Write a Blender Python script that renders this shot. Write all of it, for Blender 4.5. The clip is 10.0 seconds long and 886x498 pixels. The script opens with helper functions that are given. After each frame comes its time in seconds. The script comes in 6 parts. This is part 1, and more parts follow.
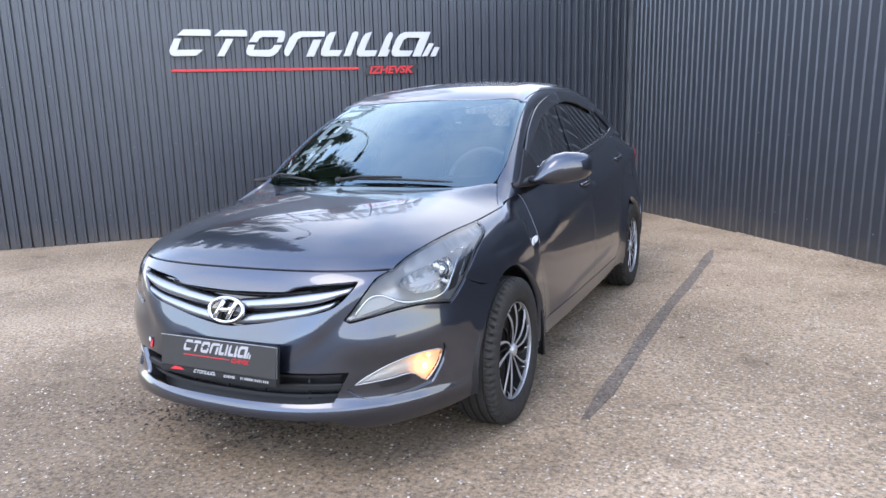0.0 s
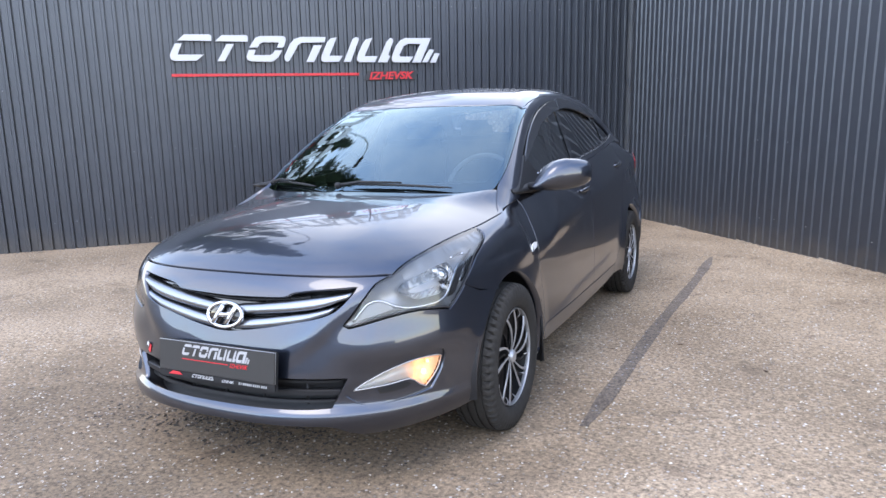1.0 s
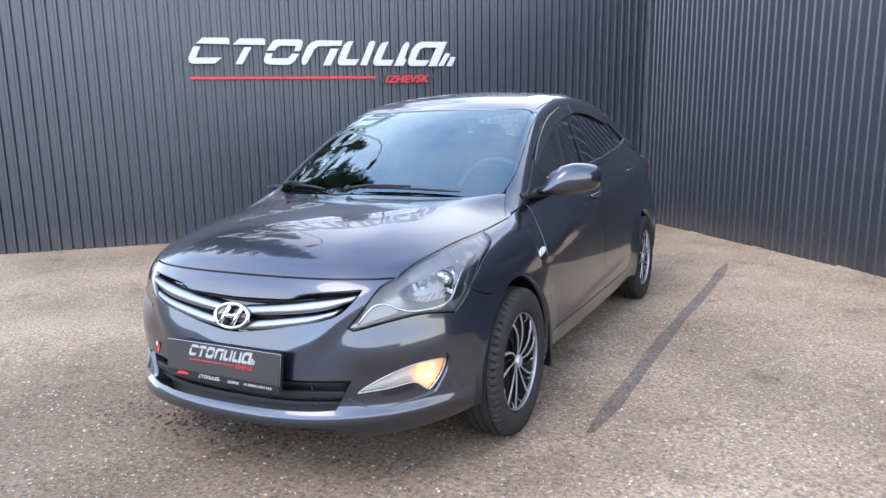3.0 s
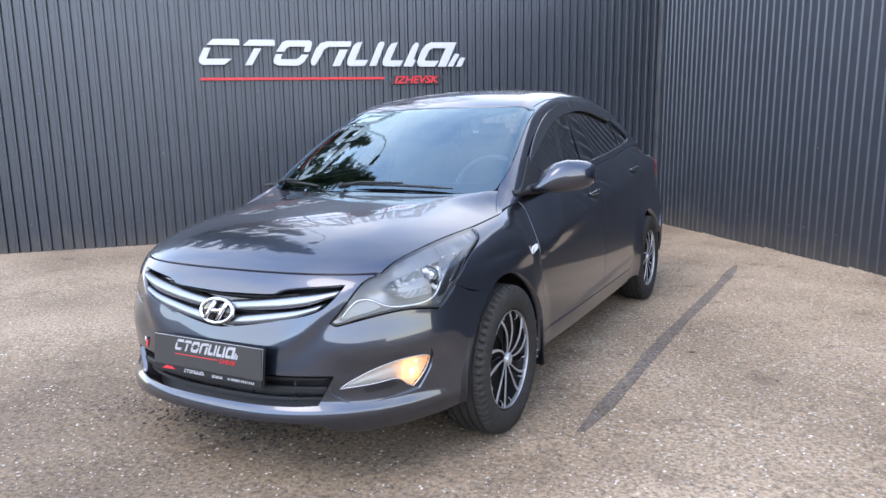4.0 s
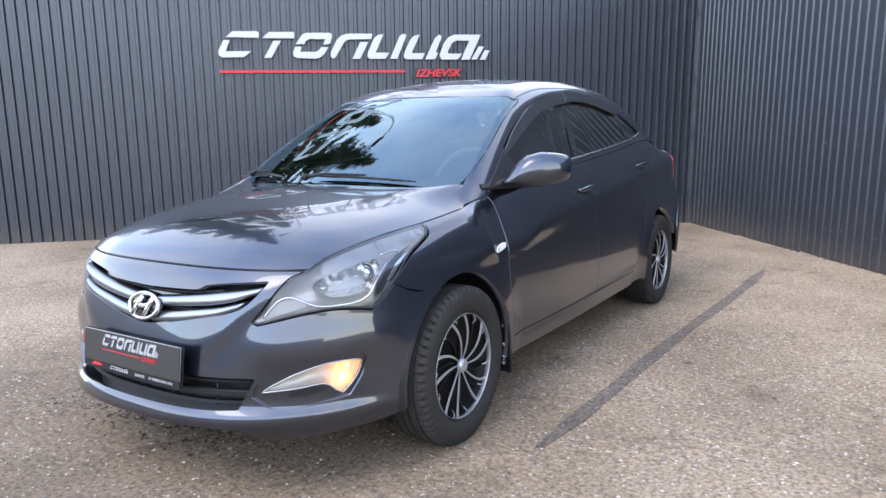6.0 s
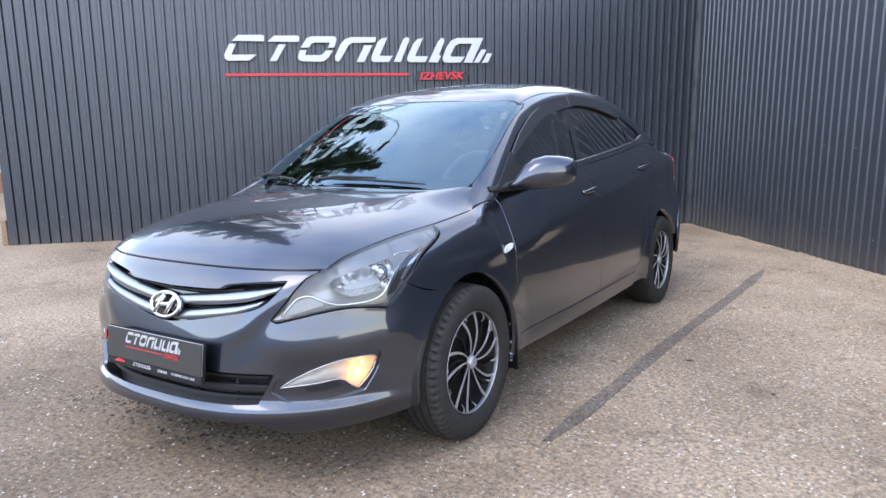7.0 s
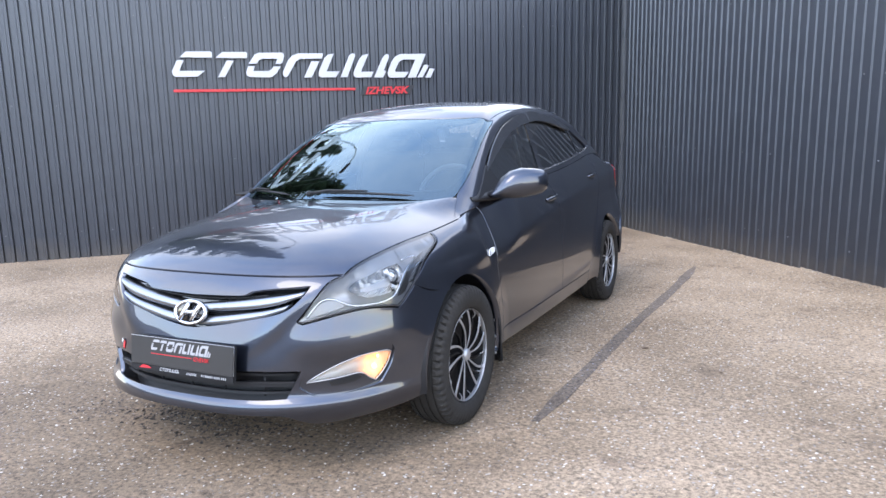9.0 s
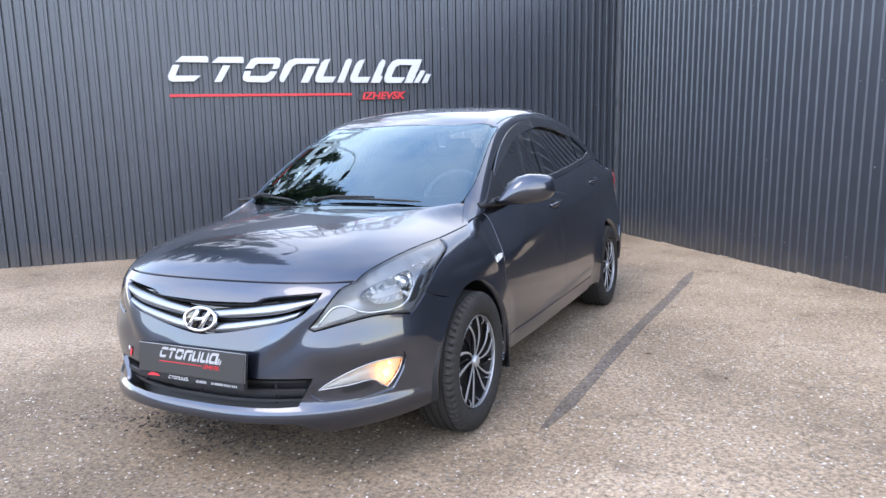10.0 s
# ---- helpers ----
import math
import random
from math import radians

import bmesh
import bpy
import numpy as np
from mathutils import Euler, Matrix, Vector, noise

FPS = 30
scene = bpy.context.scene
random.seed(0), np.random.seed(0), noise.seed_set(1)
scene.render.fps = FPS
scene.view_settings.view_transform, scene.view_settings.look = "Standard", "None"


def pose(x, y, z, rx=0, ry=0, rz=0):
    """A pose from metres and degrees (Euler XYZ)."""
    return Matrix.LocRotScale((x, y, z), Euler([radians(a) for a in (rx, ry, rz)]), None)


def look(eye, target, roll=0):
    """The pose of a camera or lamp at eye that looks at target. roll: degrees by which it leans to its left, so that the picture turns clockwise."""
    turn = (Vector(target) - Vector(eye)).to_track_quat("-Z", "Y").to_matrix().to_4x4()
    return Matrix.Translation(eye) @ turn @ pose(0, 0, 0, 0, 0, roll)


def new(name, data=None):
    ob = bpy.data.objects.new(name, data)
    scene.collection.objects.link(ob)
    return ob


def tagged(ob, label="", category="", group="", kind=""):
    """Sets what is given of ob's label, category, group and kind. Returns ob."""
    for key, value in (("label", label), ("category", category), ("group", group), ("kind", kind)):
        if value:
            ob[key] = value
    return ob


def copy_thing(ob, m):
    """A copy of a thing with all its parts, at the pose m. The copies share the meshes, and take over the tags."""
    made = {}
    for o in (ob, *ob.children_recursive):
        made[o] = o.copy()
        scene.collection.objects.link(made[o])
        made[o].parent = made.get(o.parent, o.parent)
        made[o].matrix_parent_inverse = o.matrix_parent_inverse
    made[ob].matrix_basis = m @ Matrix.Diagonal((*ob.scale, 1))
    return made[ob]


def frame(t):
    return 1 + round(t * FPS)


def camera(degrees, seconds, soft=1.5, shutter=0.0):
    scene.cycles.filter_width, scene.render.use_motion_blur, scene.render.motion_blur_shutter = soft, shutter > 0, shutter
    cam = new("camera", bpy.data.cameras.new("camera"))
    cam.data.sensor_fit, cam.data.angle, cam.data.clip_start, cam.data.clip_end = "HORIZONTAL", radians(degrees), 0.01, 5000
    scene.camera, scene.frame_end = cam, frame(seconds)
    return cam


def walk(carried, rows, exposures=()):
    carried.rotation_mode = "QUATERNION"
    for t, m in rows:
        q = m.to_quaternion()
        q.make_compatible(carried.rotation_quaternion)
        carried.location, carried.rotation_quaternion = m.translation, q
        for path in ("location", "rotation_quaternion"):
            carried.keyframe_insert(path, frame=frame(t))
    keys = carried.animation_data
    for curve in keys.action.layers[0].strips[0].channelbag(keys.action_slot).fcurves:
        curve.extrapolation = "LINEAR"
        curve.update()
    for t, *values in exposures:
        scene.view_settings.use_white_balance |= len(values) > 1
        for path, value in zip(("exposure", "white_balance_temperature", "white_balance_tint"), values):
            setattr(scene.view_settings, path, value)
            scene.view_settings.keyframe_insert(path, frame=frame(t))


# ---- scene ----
cam = camera(64.0, 10.0)
PATH = [
    (0, (1.754, -2.636, 1.225), (0.911, -0.856, 0.875), -2.0),
    (0.5, (1.752, -2.633, 1.226), (0.91, -0.852, 0.883), -1.8),
    (1, (1.752, -2.636, 1.225), (0.911, -0.852, 0.891), -1.7),
    (1.5, (1.748, -2.633, 1.224), (0.906, -0.849, 0.897), -1.6),
    (2, (1.753, -2.641, 1.227), (0.907, -0.858, 0.903), -1.6),
    (2.5, (1.752, -2.647, 1.227), (0.904, -0.864, 0.904), -1.4),
    (3.8, (1.888, -2.556, 1.212), (0.935, -0.828, 0.891), -1.7),
    (4, (1.895, -2.552, 1.195), (0.959, -0.812, 0.881), -1.4),
    (4.5, (1.964, -2.442, 1.184), (0.985, -0.726, 0.873), -1.2),
    (5, (1.989, -2.267, 1.171), (0.97, -0.575, 0.859), -1.0),
    (5.5, (2.098, -2.179, 1.153), (1.034, -0.515, 0.835), -0.9),
    (7, (2.147, -2.285, 1.166), (1.082, -0.621, 0.852), -1.0),
    (7.5, (2.084, -2.384, 1.185), (1.096, -0.673, 0.879), -1.1),
    (8, (2.116, -2.492, 1.192), (1.181, -0.75, 0.893), -1.2),
    (8.5, (2.126, -2.606, 1.203), (1.218, -0.849, 0.906), -1.5),
    (9, (2.05, -2.692, 1.204), (1.169, -0.921, 0.91), -1.8),
    (9.5, (1.979, -2.732, 1.203), (1.121, -0.948, 0.917), -1.7),
    (10, (1.971, -2.721, 1.21), (1.116, -0.935, 0.929), -1.7),
]
# the yard falls a little towards the camera: the car and the asphalt share this tilt, the walls stand plumb
YARD = Matrix.Rotation(radians(-1.92), 4, (1, 1, 0))
# the picture darkens a little while the camera is close to the car
TONES = [(0.0, 2.56), (2.5, 2.58), (4.5, 2.53), (5.5, 2.54), (7.0, 2.56), (7.8, 2.62), (8.5, 2.68), (10.0, 2.67)]
walk(cam, [(t, YARD @ look(eye, target, roll)) for t, eye, target, roll in PATH], [(t, stops, 6950, 11) for t, stops in TONES])

# ---------------------------------------------------------------- light
world = bpy.data.worlds.new("sky")
scene.world = world
world.use_nodes = True
wn = world.node_tree.nodes
wl = world.node_tree.links
SUN_ELEV, SUN_TURN = 56.0, 192.0
sky = wn.new("ShaderNodeTexSky")
sky.sky_type = "NISHITA"
sky.sun_disc = False
sky.sun_elevation = radians(SUN_ELEV)
sky.sun_rotation = radians(SUN_TURN)
sky.air_density, sky.dust_density, sky.ozone_density = 1.0, 0.4, 1.6
cloud_noise = wn.new("ShaderNodeTexNoise")
cloud_noise.inputs["Scale"].default_value = 2.1
cloud_noise.inputs["Detail"].default_value = 7.0
cloud_noise.inputs["Roughness"].default_value = 0.6
cloud_ramp = wn.new("ShaderNodeValToRGB")
cloud_ramp.color_ramp.elements[0].position, cloud_ramp.color_ramp.elements[1].position = 0.36, 0.66
cloud_mix = wn.new("ShaderNodeMix")
cloud_mix.data_type = "RGBA"
cloud_mix.inputs["B"].default_value = (4.6, 4.6, 4.8, 1)
sky_coord = wn.new("ShaderNodeTexCoord")
# clouds crowd towards the horizon
sky_split, sky_rise = wn.new("ShaderNodeSeparateXYZ"), wn.new("ShaderNodeMath")
sky_rise.operation = "MULTIPLY_ADD"
wl.new(sky_coord.outputs["Generated"], sky_split.inputs[0])
sky_rise.inputs[1].default_value, sky_rise.inputs[2].default_value = -0.8, 1.0
wl.new(sky_split.outputs["Z"], sky_rise.inputs[0])
thin = wn.new("ShaderNodeMath")
thin.operation = "MULTIPLY"
wl.new(sky_coord.outputs["Generated"], cloud_noise.inputs["Vector"])
wl.new(cloud_noise.outputs["Fac"], cloud_ramp.inputs["Fac"])
wl.new(cloud_ramp.outputs["Color"], thin.inputs[0])
wl.new(sky_rise.outputs[0], thin.inputs[1])
wl.new(thin.outputs[0], cloud_mix.inputs["Factor"])
wl.new(sky.outputs["Color"], cloud_mix.inputs["A"])
wl.new(cloud_mix.outputs["Result"], wn["Background"].inputs["Color"])
wn["Background"].inputs["Strength"].default_value = 0.15
sun = new("sun", bpy.data.lights.new("sun", "SUN"))
sun.data.energy, sun.data.angle, sun.data.color = 0.18, radians(30), (1.0, 0.93, 0.84)
sun_from = Vector((math.sin(radians(SUN_TURN)) * math.cos(radians(SUN_ELEV)), math.cos(radians(SUN_TURN)) * math.cos(radians(SUN_ELEV)), math.sin(radians(SUN_ELEV))))
sun.matrix_world = look(sun_from * 30, (0, 0, 0))


# ---------------------------------------------------------------- materials
def material(name, colour, rough=0.5, metal=0.0, coat=0.0, grain=0.0, scale=40.0, bump=0.0, bump_scale=200.0, spec=0.5, wear=0.0):
    """A principled surface with two scales of variation in colour and roughness, and fine relief."""
    m = bpy.data.materials.new(name)
    m.use_nodes = True
    n, l = m.node_tree.nodes, m.node_tree.links
    p = n["Principled BSDF"]
    p.inputs["Base Color"].default_value = (*colour, 1)
    p.inputs["Roughness"].default_value = rough
    p.inputs["Metallic"].default_value = metal
    p.inputs["Coat Weight"].default_value = coat
    p.inputs["Coat Roughness"].default_value = 0.015
    p.inputs["Coat IOR"].default_value = 1.68
    p.inputs["Specular IOR Level"].default_value = spec
    coord = n.new("ShaderNodeTexCoord")
    if grain:
        a, b = n.new("ShaderNodeTexNoise"), n.new("ShaderNodeTexNoise")
        a.inputs["Scale"].default_value, b.inputs["Scale"].default_value = scale, scale / 14
        a.inputs["Detail"].default_value = b.inputs["Detail"].default_value = 6
        add = n.new("ShaderNodeMath")
        add.operation = "ADD"
        vary = n.new("ShaderNodeMapRange")
        vary.inputs["From Min"].default_value, vary.inputs["From Max"].default_value = 0.6, 1.4
        vary.inputs["To Min"].default_value, vary.inputs["To Max"].default_value = 1 - grain, 1 + grain
        mul = n.new("ShaderNodeVectorMath")
        mul.operation = "SCALE"
        mul.inputs[0].default_value = colour
        for t in (a, b):
            l.new(coord.outputs["Object"], t.inputs["Vector"])
        l.new(a.outputs["Fac"], add.inputs[0])
        l.new(b.outputs["Fac"], add.inputs[1])
        l.new(add.outputs[0], vary.inputs["Value"])
        l.new(vary.outputs[0], mul.inputs["Scale"])
        l.new(mul.outputs["Vector"], p.inputs["Base Color"])
        rv = n.new("ShaderNodeMapRange")
        rv.inputs["To Min"].default_value, rv.inputs["To Max"].default_value = rough * (1 - wear), min(1, rough * (1 + wear))
        l.new(b.outputs["Fac"], rv.inputs["Value"])
        l.new(rv.outputs[0], p.inputs["Roughness"])
    if bump:
        t = n.new("ShaderNodeTexNoise")
        t.inputs["Scale"].default_value, t.inputs["Detail"].default_value = bump_scale, 4
        l.new(coord.outputs["Object"], t.inputs["Vector"])
        bm = n.new("ShaderNodeBump")
        bm.inputs["Strength"].default_value, bm.inputs["Distance"].default_value = bump, 0.002
        l.new(t.outputs["Fac"], bm.inputs["Height"])
        l.new(bm.outputs["Normal"], p.inputs["Normal"])
    return m


def glass_material(name, tint, rough=0.0, ior=1.5, sheen=(1, 1, 1)):
    """A thin pane: tinted see-through with a Fresnel gloss, coloured by sheen."""
    m = bpy.data.materials.new(name)
    m.use_nodes = True
    n, l = m.node_tree.nodes, m.node_tree.links
    n.remove(n["Principled BSDF"])
    clear, gloss, mix, fres = n.new("ShaderNodeBsdfTransparent"), n.new("ShaderNodeBsdfGlossy"), n.new("ShaderNodeMixShader"), n.new("ShaderNodeFresnel")
    clear.inputs["Color"].default_value = (*tint, 1)
    gloss.inputs["Roughness"].default_value = rough
    gloss.inputs["Color"].default_value = (*sheen, 1)
    fres.inputs["IOR"].default_value = ior
    # both faces of the pane reflect: 2 R / (1 + R)
    up, over = n.new("ShaderNodeMath"), n.new("ShaderNodeMath")
    up.operation, over.operation = "ADD", "DIVIDE"
    twice = n.new("ShaderNodeMath")
    twice.operation = "MULTIPLY"
    twice.inputs[1].default_value = 2.0
    up.inputs[1].default_value = 1.0
    l.new(fres.outputs[0], up.inputs[0])
    l.new(fres.outputs[0], twice.inputs[0])
    l.new(twice.outputs[0], over.inputs[0])
    l.new(up.outputs[0], over.inputs[1])
    l.new(over.outputs[0], mix.inputs[0])
    l.new(clear.outputs[0], mix.inputs[1])
    l.new(gloss.outputs[0], mix.inputs[2])
    l.new(mix.outputs[0], n["Material Output"].inputs["Surface"])
    return m


def glowing(name, colour, strength):
    m = bpy.data.materials.new(name)
    m.use_nodes = True
    p = m.node_tree.nodes["Principled BSDF"]
    p.inputs["Base Color"].default_value = (*colour, 1)
    p.inputs["Emission Color"].default_value = (*colour, 1)
    p.inputs["Emission Strength"].default_value = strength
    return m


PAINT = material("graphite_paint", (0.038, 0.045, 0.066), 0.30, 0.9, 1.0, 0.03, 900.0, wear=0.03)
BLACK_PLASTIC = material("black_plastic", (0.013, 0.013, 0.0145), 0.5, grain=0.15, scale=60, bump=0.15, wear=0.2, spec=0.3)
WHEEL_BLACK = material("wheel_black", (0.005, 0.005, 0.0055), 0.45, grain=0.1, scale=60, spec=0.15)
GLOSS_BLACK = material("gloss_black", (0.012, 0.012, 0.014), 0.12, coat=0.6)
RUBBER = material("tyre_rubber", (0.028, 0.026, 0.024), 0.8, grain=0.3, scale=30, bump=0.25, wear=0.15, spec=0.25)
CHROME = material("chrome", (0.64, 0.65, 0.67), 0.13, 1.0)
BRUSHED = material("satin_chrome", (0.31, 0.325, 0.35), 0.30, 1.0, 0.0, 0.03, 200)
SILVER = material("machined_silver", (0.42, 0.42, 0.43), 0.38, 0.6, 0.2, 0.05, 60)
WHITE_SIGN = material("white_sign", (0.55, 0.55, 0.57), 0.45, grain=0.03, scale=8, wear=0.1)
RED_SIGN = material("red_sign", (0.62, 0.03, 0.04), 0.4, grain=0.06, scale=9, wear=0.1)
DARK_SIGN = material("dark_sign", (0.03, 0.03, 0.034), 0.5, grain=0.1, scale=9)
WALL_STEEL = material("painted_steel", (0.060, 0.067, 0.082), 0.37, 0.5, 0.0, 0.10, 5.0, bump=0.03, bump_scale=12, wear=0.12, spec=0.8)
# gloss tinted blue and strengthened in place of a bluer, brighter sky
WIND_GLASS = glass_material("windscreen_glass", (0.36, 0.42, 0.44), ior=1.78, sheen=(0.72, 0.92, 1.0))
SIDE_GLASS = glass_material("side_glass", (0.50, 0.54, 0.55))
LAMP_GLASS = glass_material("lamp_glass", (0.95, 0.95, 0.95), ior=1.4)
TAIL_RED = material("tail_red", (0.35, 0.01, 0.015), 0.1, coat=1.0)
INTERIOR = material("interior_cloth", (0.05, 0.05, 0.055), 0.8, grain=0.2, scale=60)
INTERIOR_GREY = material("interior_grey", (0.30, 0.30, 0.30), 0.7, grain=0.1, scale=60)
WARM_BULB = glowing("warm_bulb", (1.0, 0.37, 0.07), 3.6)


def asphalt_material(name="asphalt", tone=(1, 1, 1)):
    m = bpy.data.materials.new(name)
    m.use_nodes = True
    n, l = m.node_tree.nodes, m.node_tree.links
    p = n["Principled BSDF"]
    p.inputs["Roughness"].default_value = 0.9
    coord = n.new("ShaderNodeTexCoord")

    def noise_tex(scale, detail=6.0, rough=0.6):
        t = n.new("ShaderNodeTexNoise")
        t.inputs["Scale"].default_value, t.inputs["Detail"].default_value, t.inputs["Roughness"].default_value = scale, detail, rough
        l.new(coord.outputs["Object"], t.inputs["Vector"])
        return t

    def ramp(src, stops):
        r = n.new("ShaderNodeValToRGB")
        e = r.color_ramp.elements
        e[0].position, e[0].color = stops[0][0], (*stops[0][1], 1)
        e[1].position, e[1].color = stops[-1][0], (*stops[-1][1], 1)
        for pos, c in stops[1:-1]:
            k = e.new(pos)
            k.color = (*c, 1)
        l.new(src, r.inputs["Fac"])
        return r

    def mix(kind, fac, a, b):
        x = n.new("ShaderNodeMix")
        x.data_type, x.blend_type = "RGBA", kind
        if isinstance(fac, float):
            x.inputs["Factor"].default_value = fac
        else:
            l.new(fac, x.inputs["Factor"])
        l.new(a, x.inputs["A"])
        l.new(b, x.inputs["B"])
        return x.outputs["Result"]

    base = ramp(noise_tex(0.9, 5).outputs["Fac"], [(0.3, (0.192, 0.138, 0.089)), (0.5, (0.276, 0.201, 0.133)), (0.72, (0.350, 0.260, 0.178))])
    fine = ramp(noise_tex(55, 8, 0.75).outputs["Fac"], [(0.34, (0.25, 0.25, 0.25)), (0.5, (1, 1, 1)), (0.66, (1.75, 1.72, 1.68))])
    col = mix("MULTIPLY", 1.0, base.outputs["Color"], fine.outputs["Color"])
    stones = n.new("ShaderNodeTexVoronoi")
    stones.inputs["Scale"].default_value = 62
    l.new(coord.outputs["Object"], stones.inputs["Vector"])
    sep = n.new("ShaderNodeSeparateColor")
    l.new(stones.outputs["Color"], sep.inputs["Color"])
    pick = ramp(sep.outputs["Red"], [(0.80, (0, 0, 0)), (0.84, (1, 1, 1))])
    inside = ramp(stones.outputs["Distance"], [(0.28, (1, 1, 1)), (0.40, (0, 0, 0))])
    both = mix("MULTIPLY", 1.0, pick.outputs["Color"], inside.outputs["Color"])
    stone_col = ramp(sep.outputs["Green"], [(0.0, (0.22, 0.19, 0.16)), (0.5, (0.36, 0.32, 0.28)), (1.0, (0.62, 0.58, 0.53))])
    col = mix("MIX", both, col, stone_col.outputs["Color"])
    dark = ramp(noise_tex(3.2, 4).outputs["Fac"], [(0.30, (0.62, 0.6, 0.6)), (0.42, (1, 1, 1))])
    col = mix("MULTIPLY", 0.8, col, dark.outputs["Color"])
    # old drip stains where cars stand, with shade before the bumper painted in
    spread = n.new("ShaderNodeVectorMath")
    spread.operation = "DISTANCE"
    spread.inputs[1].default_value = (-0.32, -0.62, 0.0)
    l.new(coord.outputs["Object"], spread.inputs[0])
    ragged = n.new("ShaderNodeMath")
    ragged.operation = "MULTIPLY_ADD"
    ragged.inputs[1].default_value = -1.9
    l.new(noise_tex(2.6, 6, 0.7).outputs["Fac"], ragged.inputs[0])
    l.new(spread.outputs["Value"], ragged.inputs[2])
    stain_shade = ramp(ragged.outputs[0], [(0.0, (0.52, 0.50, 0.48)), (0.45, (0.78, 0.76, 0.74)), (0.95, (1, 1, 1))])
    col = mix("MULTIPLY", 0.75, col, stain_shade.outputs["Color"])
    # pale dust blown into the corner before the walls
    drift = n.new("ShaderNodeVectorMath")
    drift.operation = "DISTANCE"
    drift.inputs[1].default_value = (3.0, 4.4, 0.0)
    l.new(coord.outputs["Object"], drift.inputs[0])
    shaped = n.new("ShaderNodeMath")
    shaped.operation = "MULTIPLY_ADD"
    shaped.inputs[1].default_value = 1.6
    l.new(noise_tex(1.3, 6, 0.6).outputs["Fac"], shaped.inputs[0])
    l.new(drift.outputs["Value"], shaped.inputs[2])
    reach = n.new("ShaderNodeMath")
    reach.operation = "DIVIDE"
    reach.inputs[1].default_value = 5.0
    l.new(shaped.outputs[0], reach.inputs[0])
    dust = ramp(reach.outputs[0], [(0.45, (1.32, 1.32, 1.30)), (0.95, (1, 1, 1))])
    col = mix("MULTIPLY", 1.0, col, dust.outputs["Color"])
    toned = n.new("ShaderNodeVectorMath")
    toned.operation = "MULTIPLY"
    toned.inputs[1].default_value = tone
    l.new(col, toned.inputs[0])
    l.new(toned.outputs["Vector"], p.inputs["Base Color"])
    bump = n.new("ShaderNodeBump")
    bump.inputs["Strength"].default_value, bump.inputs["Distance"].default_value = 0.7, 0.006
    height = noise_tex(110, 5, 0.65)
    l.new(height.outputs["Fac"], bump.inputs["Height"])
    l.new(bump.outputs["Normal"], p.inputs["Normal"])
    return m


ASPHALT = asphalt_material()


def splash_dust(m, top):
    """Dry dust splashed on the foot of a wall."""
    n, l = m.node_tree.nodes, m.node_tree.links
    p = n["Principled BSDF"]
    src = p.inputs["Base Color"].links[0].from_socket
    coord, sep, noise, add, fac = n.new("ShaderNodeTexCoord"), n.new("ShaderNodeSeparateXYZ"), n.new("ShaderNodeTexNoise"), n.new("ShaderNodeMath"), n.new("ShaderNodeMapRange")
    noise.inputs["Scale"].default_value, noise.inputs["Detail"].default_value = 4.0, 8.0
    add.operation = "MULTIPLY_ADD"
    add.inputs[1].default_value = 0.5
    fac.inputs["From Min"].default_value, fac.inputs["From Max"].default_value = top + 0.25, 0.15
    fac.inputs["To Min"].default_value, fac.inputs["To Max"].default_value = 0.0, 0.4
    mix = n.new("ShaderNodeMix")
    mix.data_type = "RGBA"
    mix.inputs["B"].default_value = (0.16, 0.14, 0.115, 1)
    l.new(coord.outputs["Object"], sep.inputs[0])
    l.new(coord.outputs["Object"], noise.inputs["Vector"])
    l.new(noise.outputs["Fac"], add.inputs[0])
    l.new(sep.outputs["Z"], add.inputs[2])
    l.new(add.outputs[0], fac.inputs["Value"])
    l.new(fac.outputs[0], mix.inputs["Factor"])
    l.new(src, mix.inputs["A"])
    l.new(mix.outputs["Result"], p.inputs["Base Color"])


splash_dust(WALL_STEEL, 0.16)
TAR = asphalt_material("sealed_asphalt", (0.54, 0.58, 0.68))


# ---------------------------------------------------------------- mesh helpers
def mesh_object(name, verts, faces, mat, parent=None, smooth=False, label=""):
    me = bpy.data.meshes.new(name)
    me.from_pydata([tuple(v) for v in verts], [], [tuple(f) for f in faces])
    me.materials.append(mat)
    if smooth:
        me.polygons.foreach_set("use_smooth", [True] * len(me.polygons))
    me.update()
    ob = new(name, me)
    ob.parent = parent
    return tagged(ob, label)


def part(name, bm, mat, parent, label="", smooth=False):
    me = bpy.data.meshes.new(name)
    bm.normal_update()
    bm.to_mesh(me)
    bm.free()
    me.materials.append(mat)
    if smooth:
        me.polygons.foreach_set("use_smooth", [True] * len(me.polygons))
    ob = new(name, me)
    ob.parent = parent
    return tagged(ob, label)


def box_bm(size, at=(0, 0, 0), bevel=0.0, segments=2, turn=None):
    bm = bmesh.new()
    bmesh.ops.create_cube(bm, size=1.0)
    bmesh.ops.scale(bm, vec=size, verts=bm.verts)
    if bevel:
        bmesh.ops.bevel(bm, geom=bm.edges[:], offset=bevel, segments=segments, affect="EDGES")
    if turn is not None:
        bmesh.ops.transform(bm, matrix=turn, verts=bm.verts)
    bmesh.ops.translate(bm, vec=at, verts=bm.verts)
    return bm


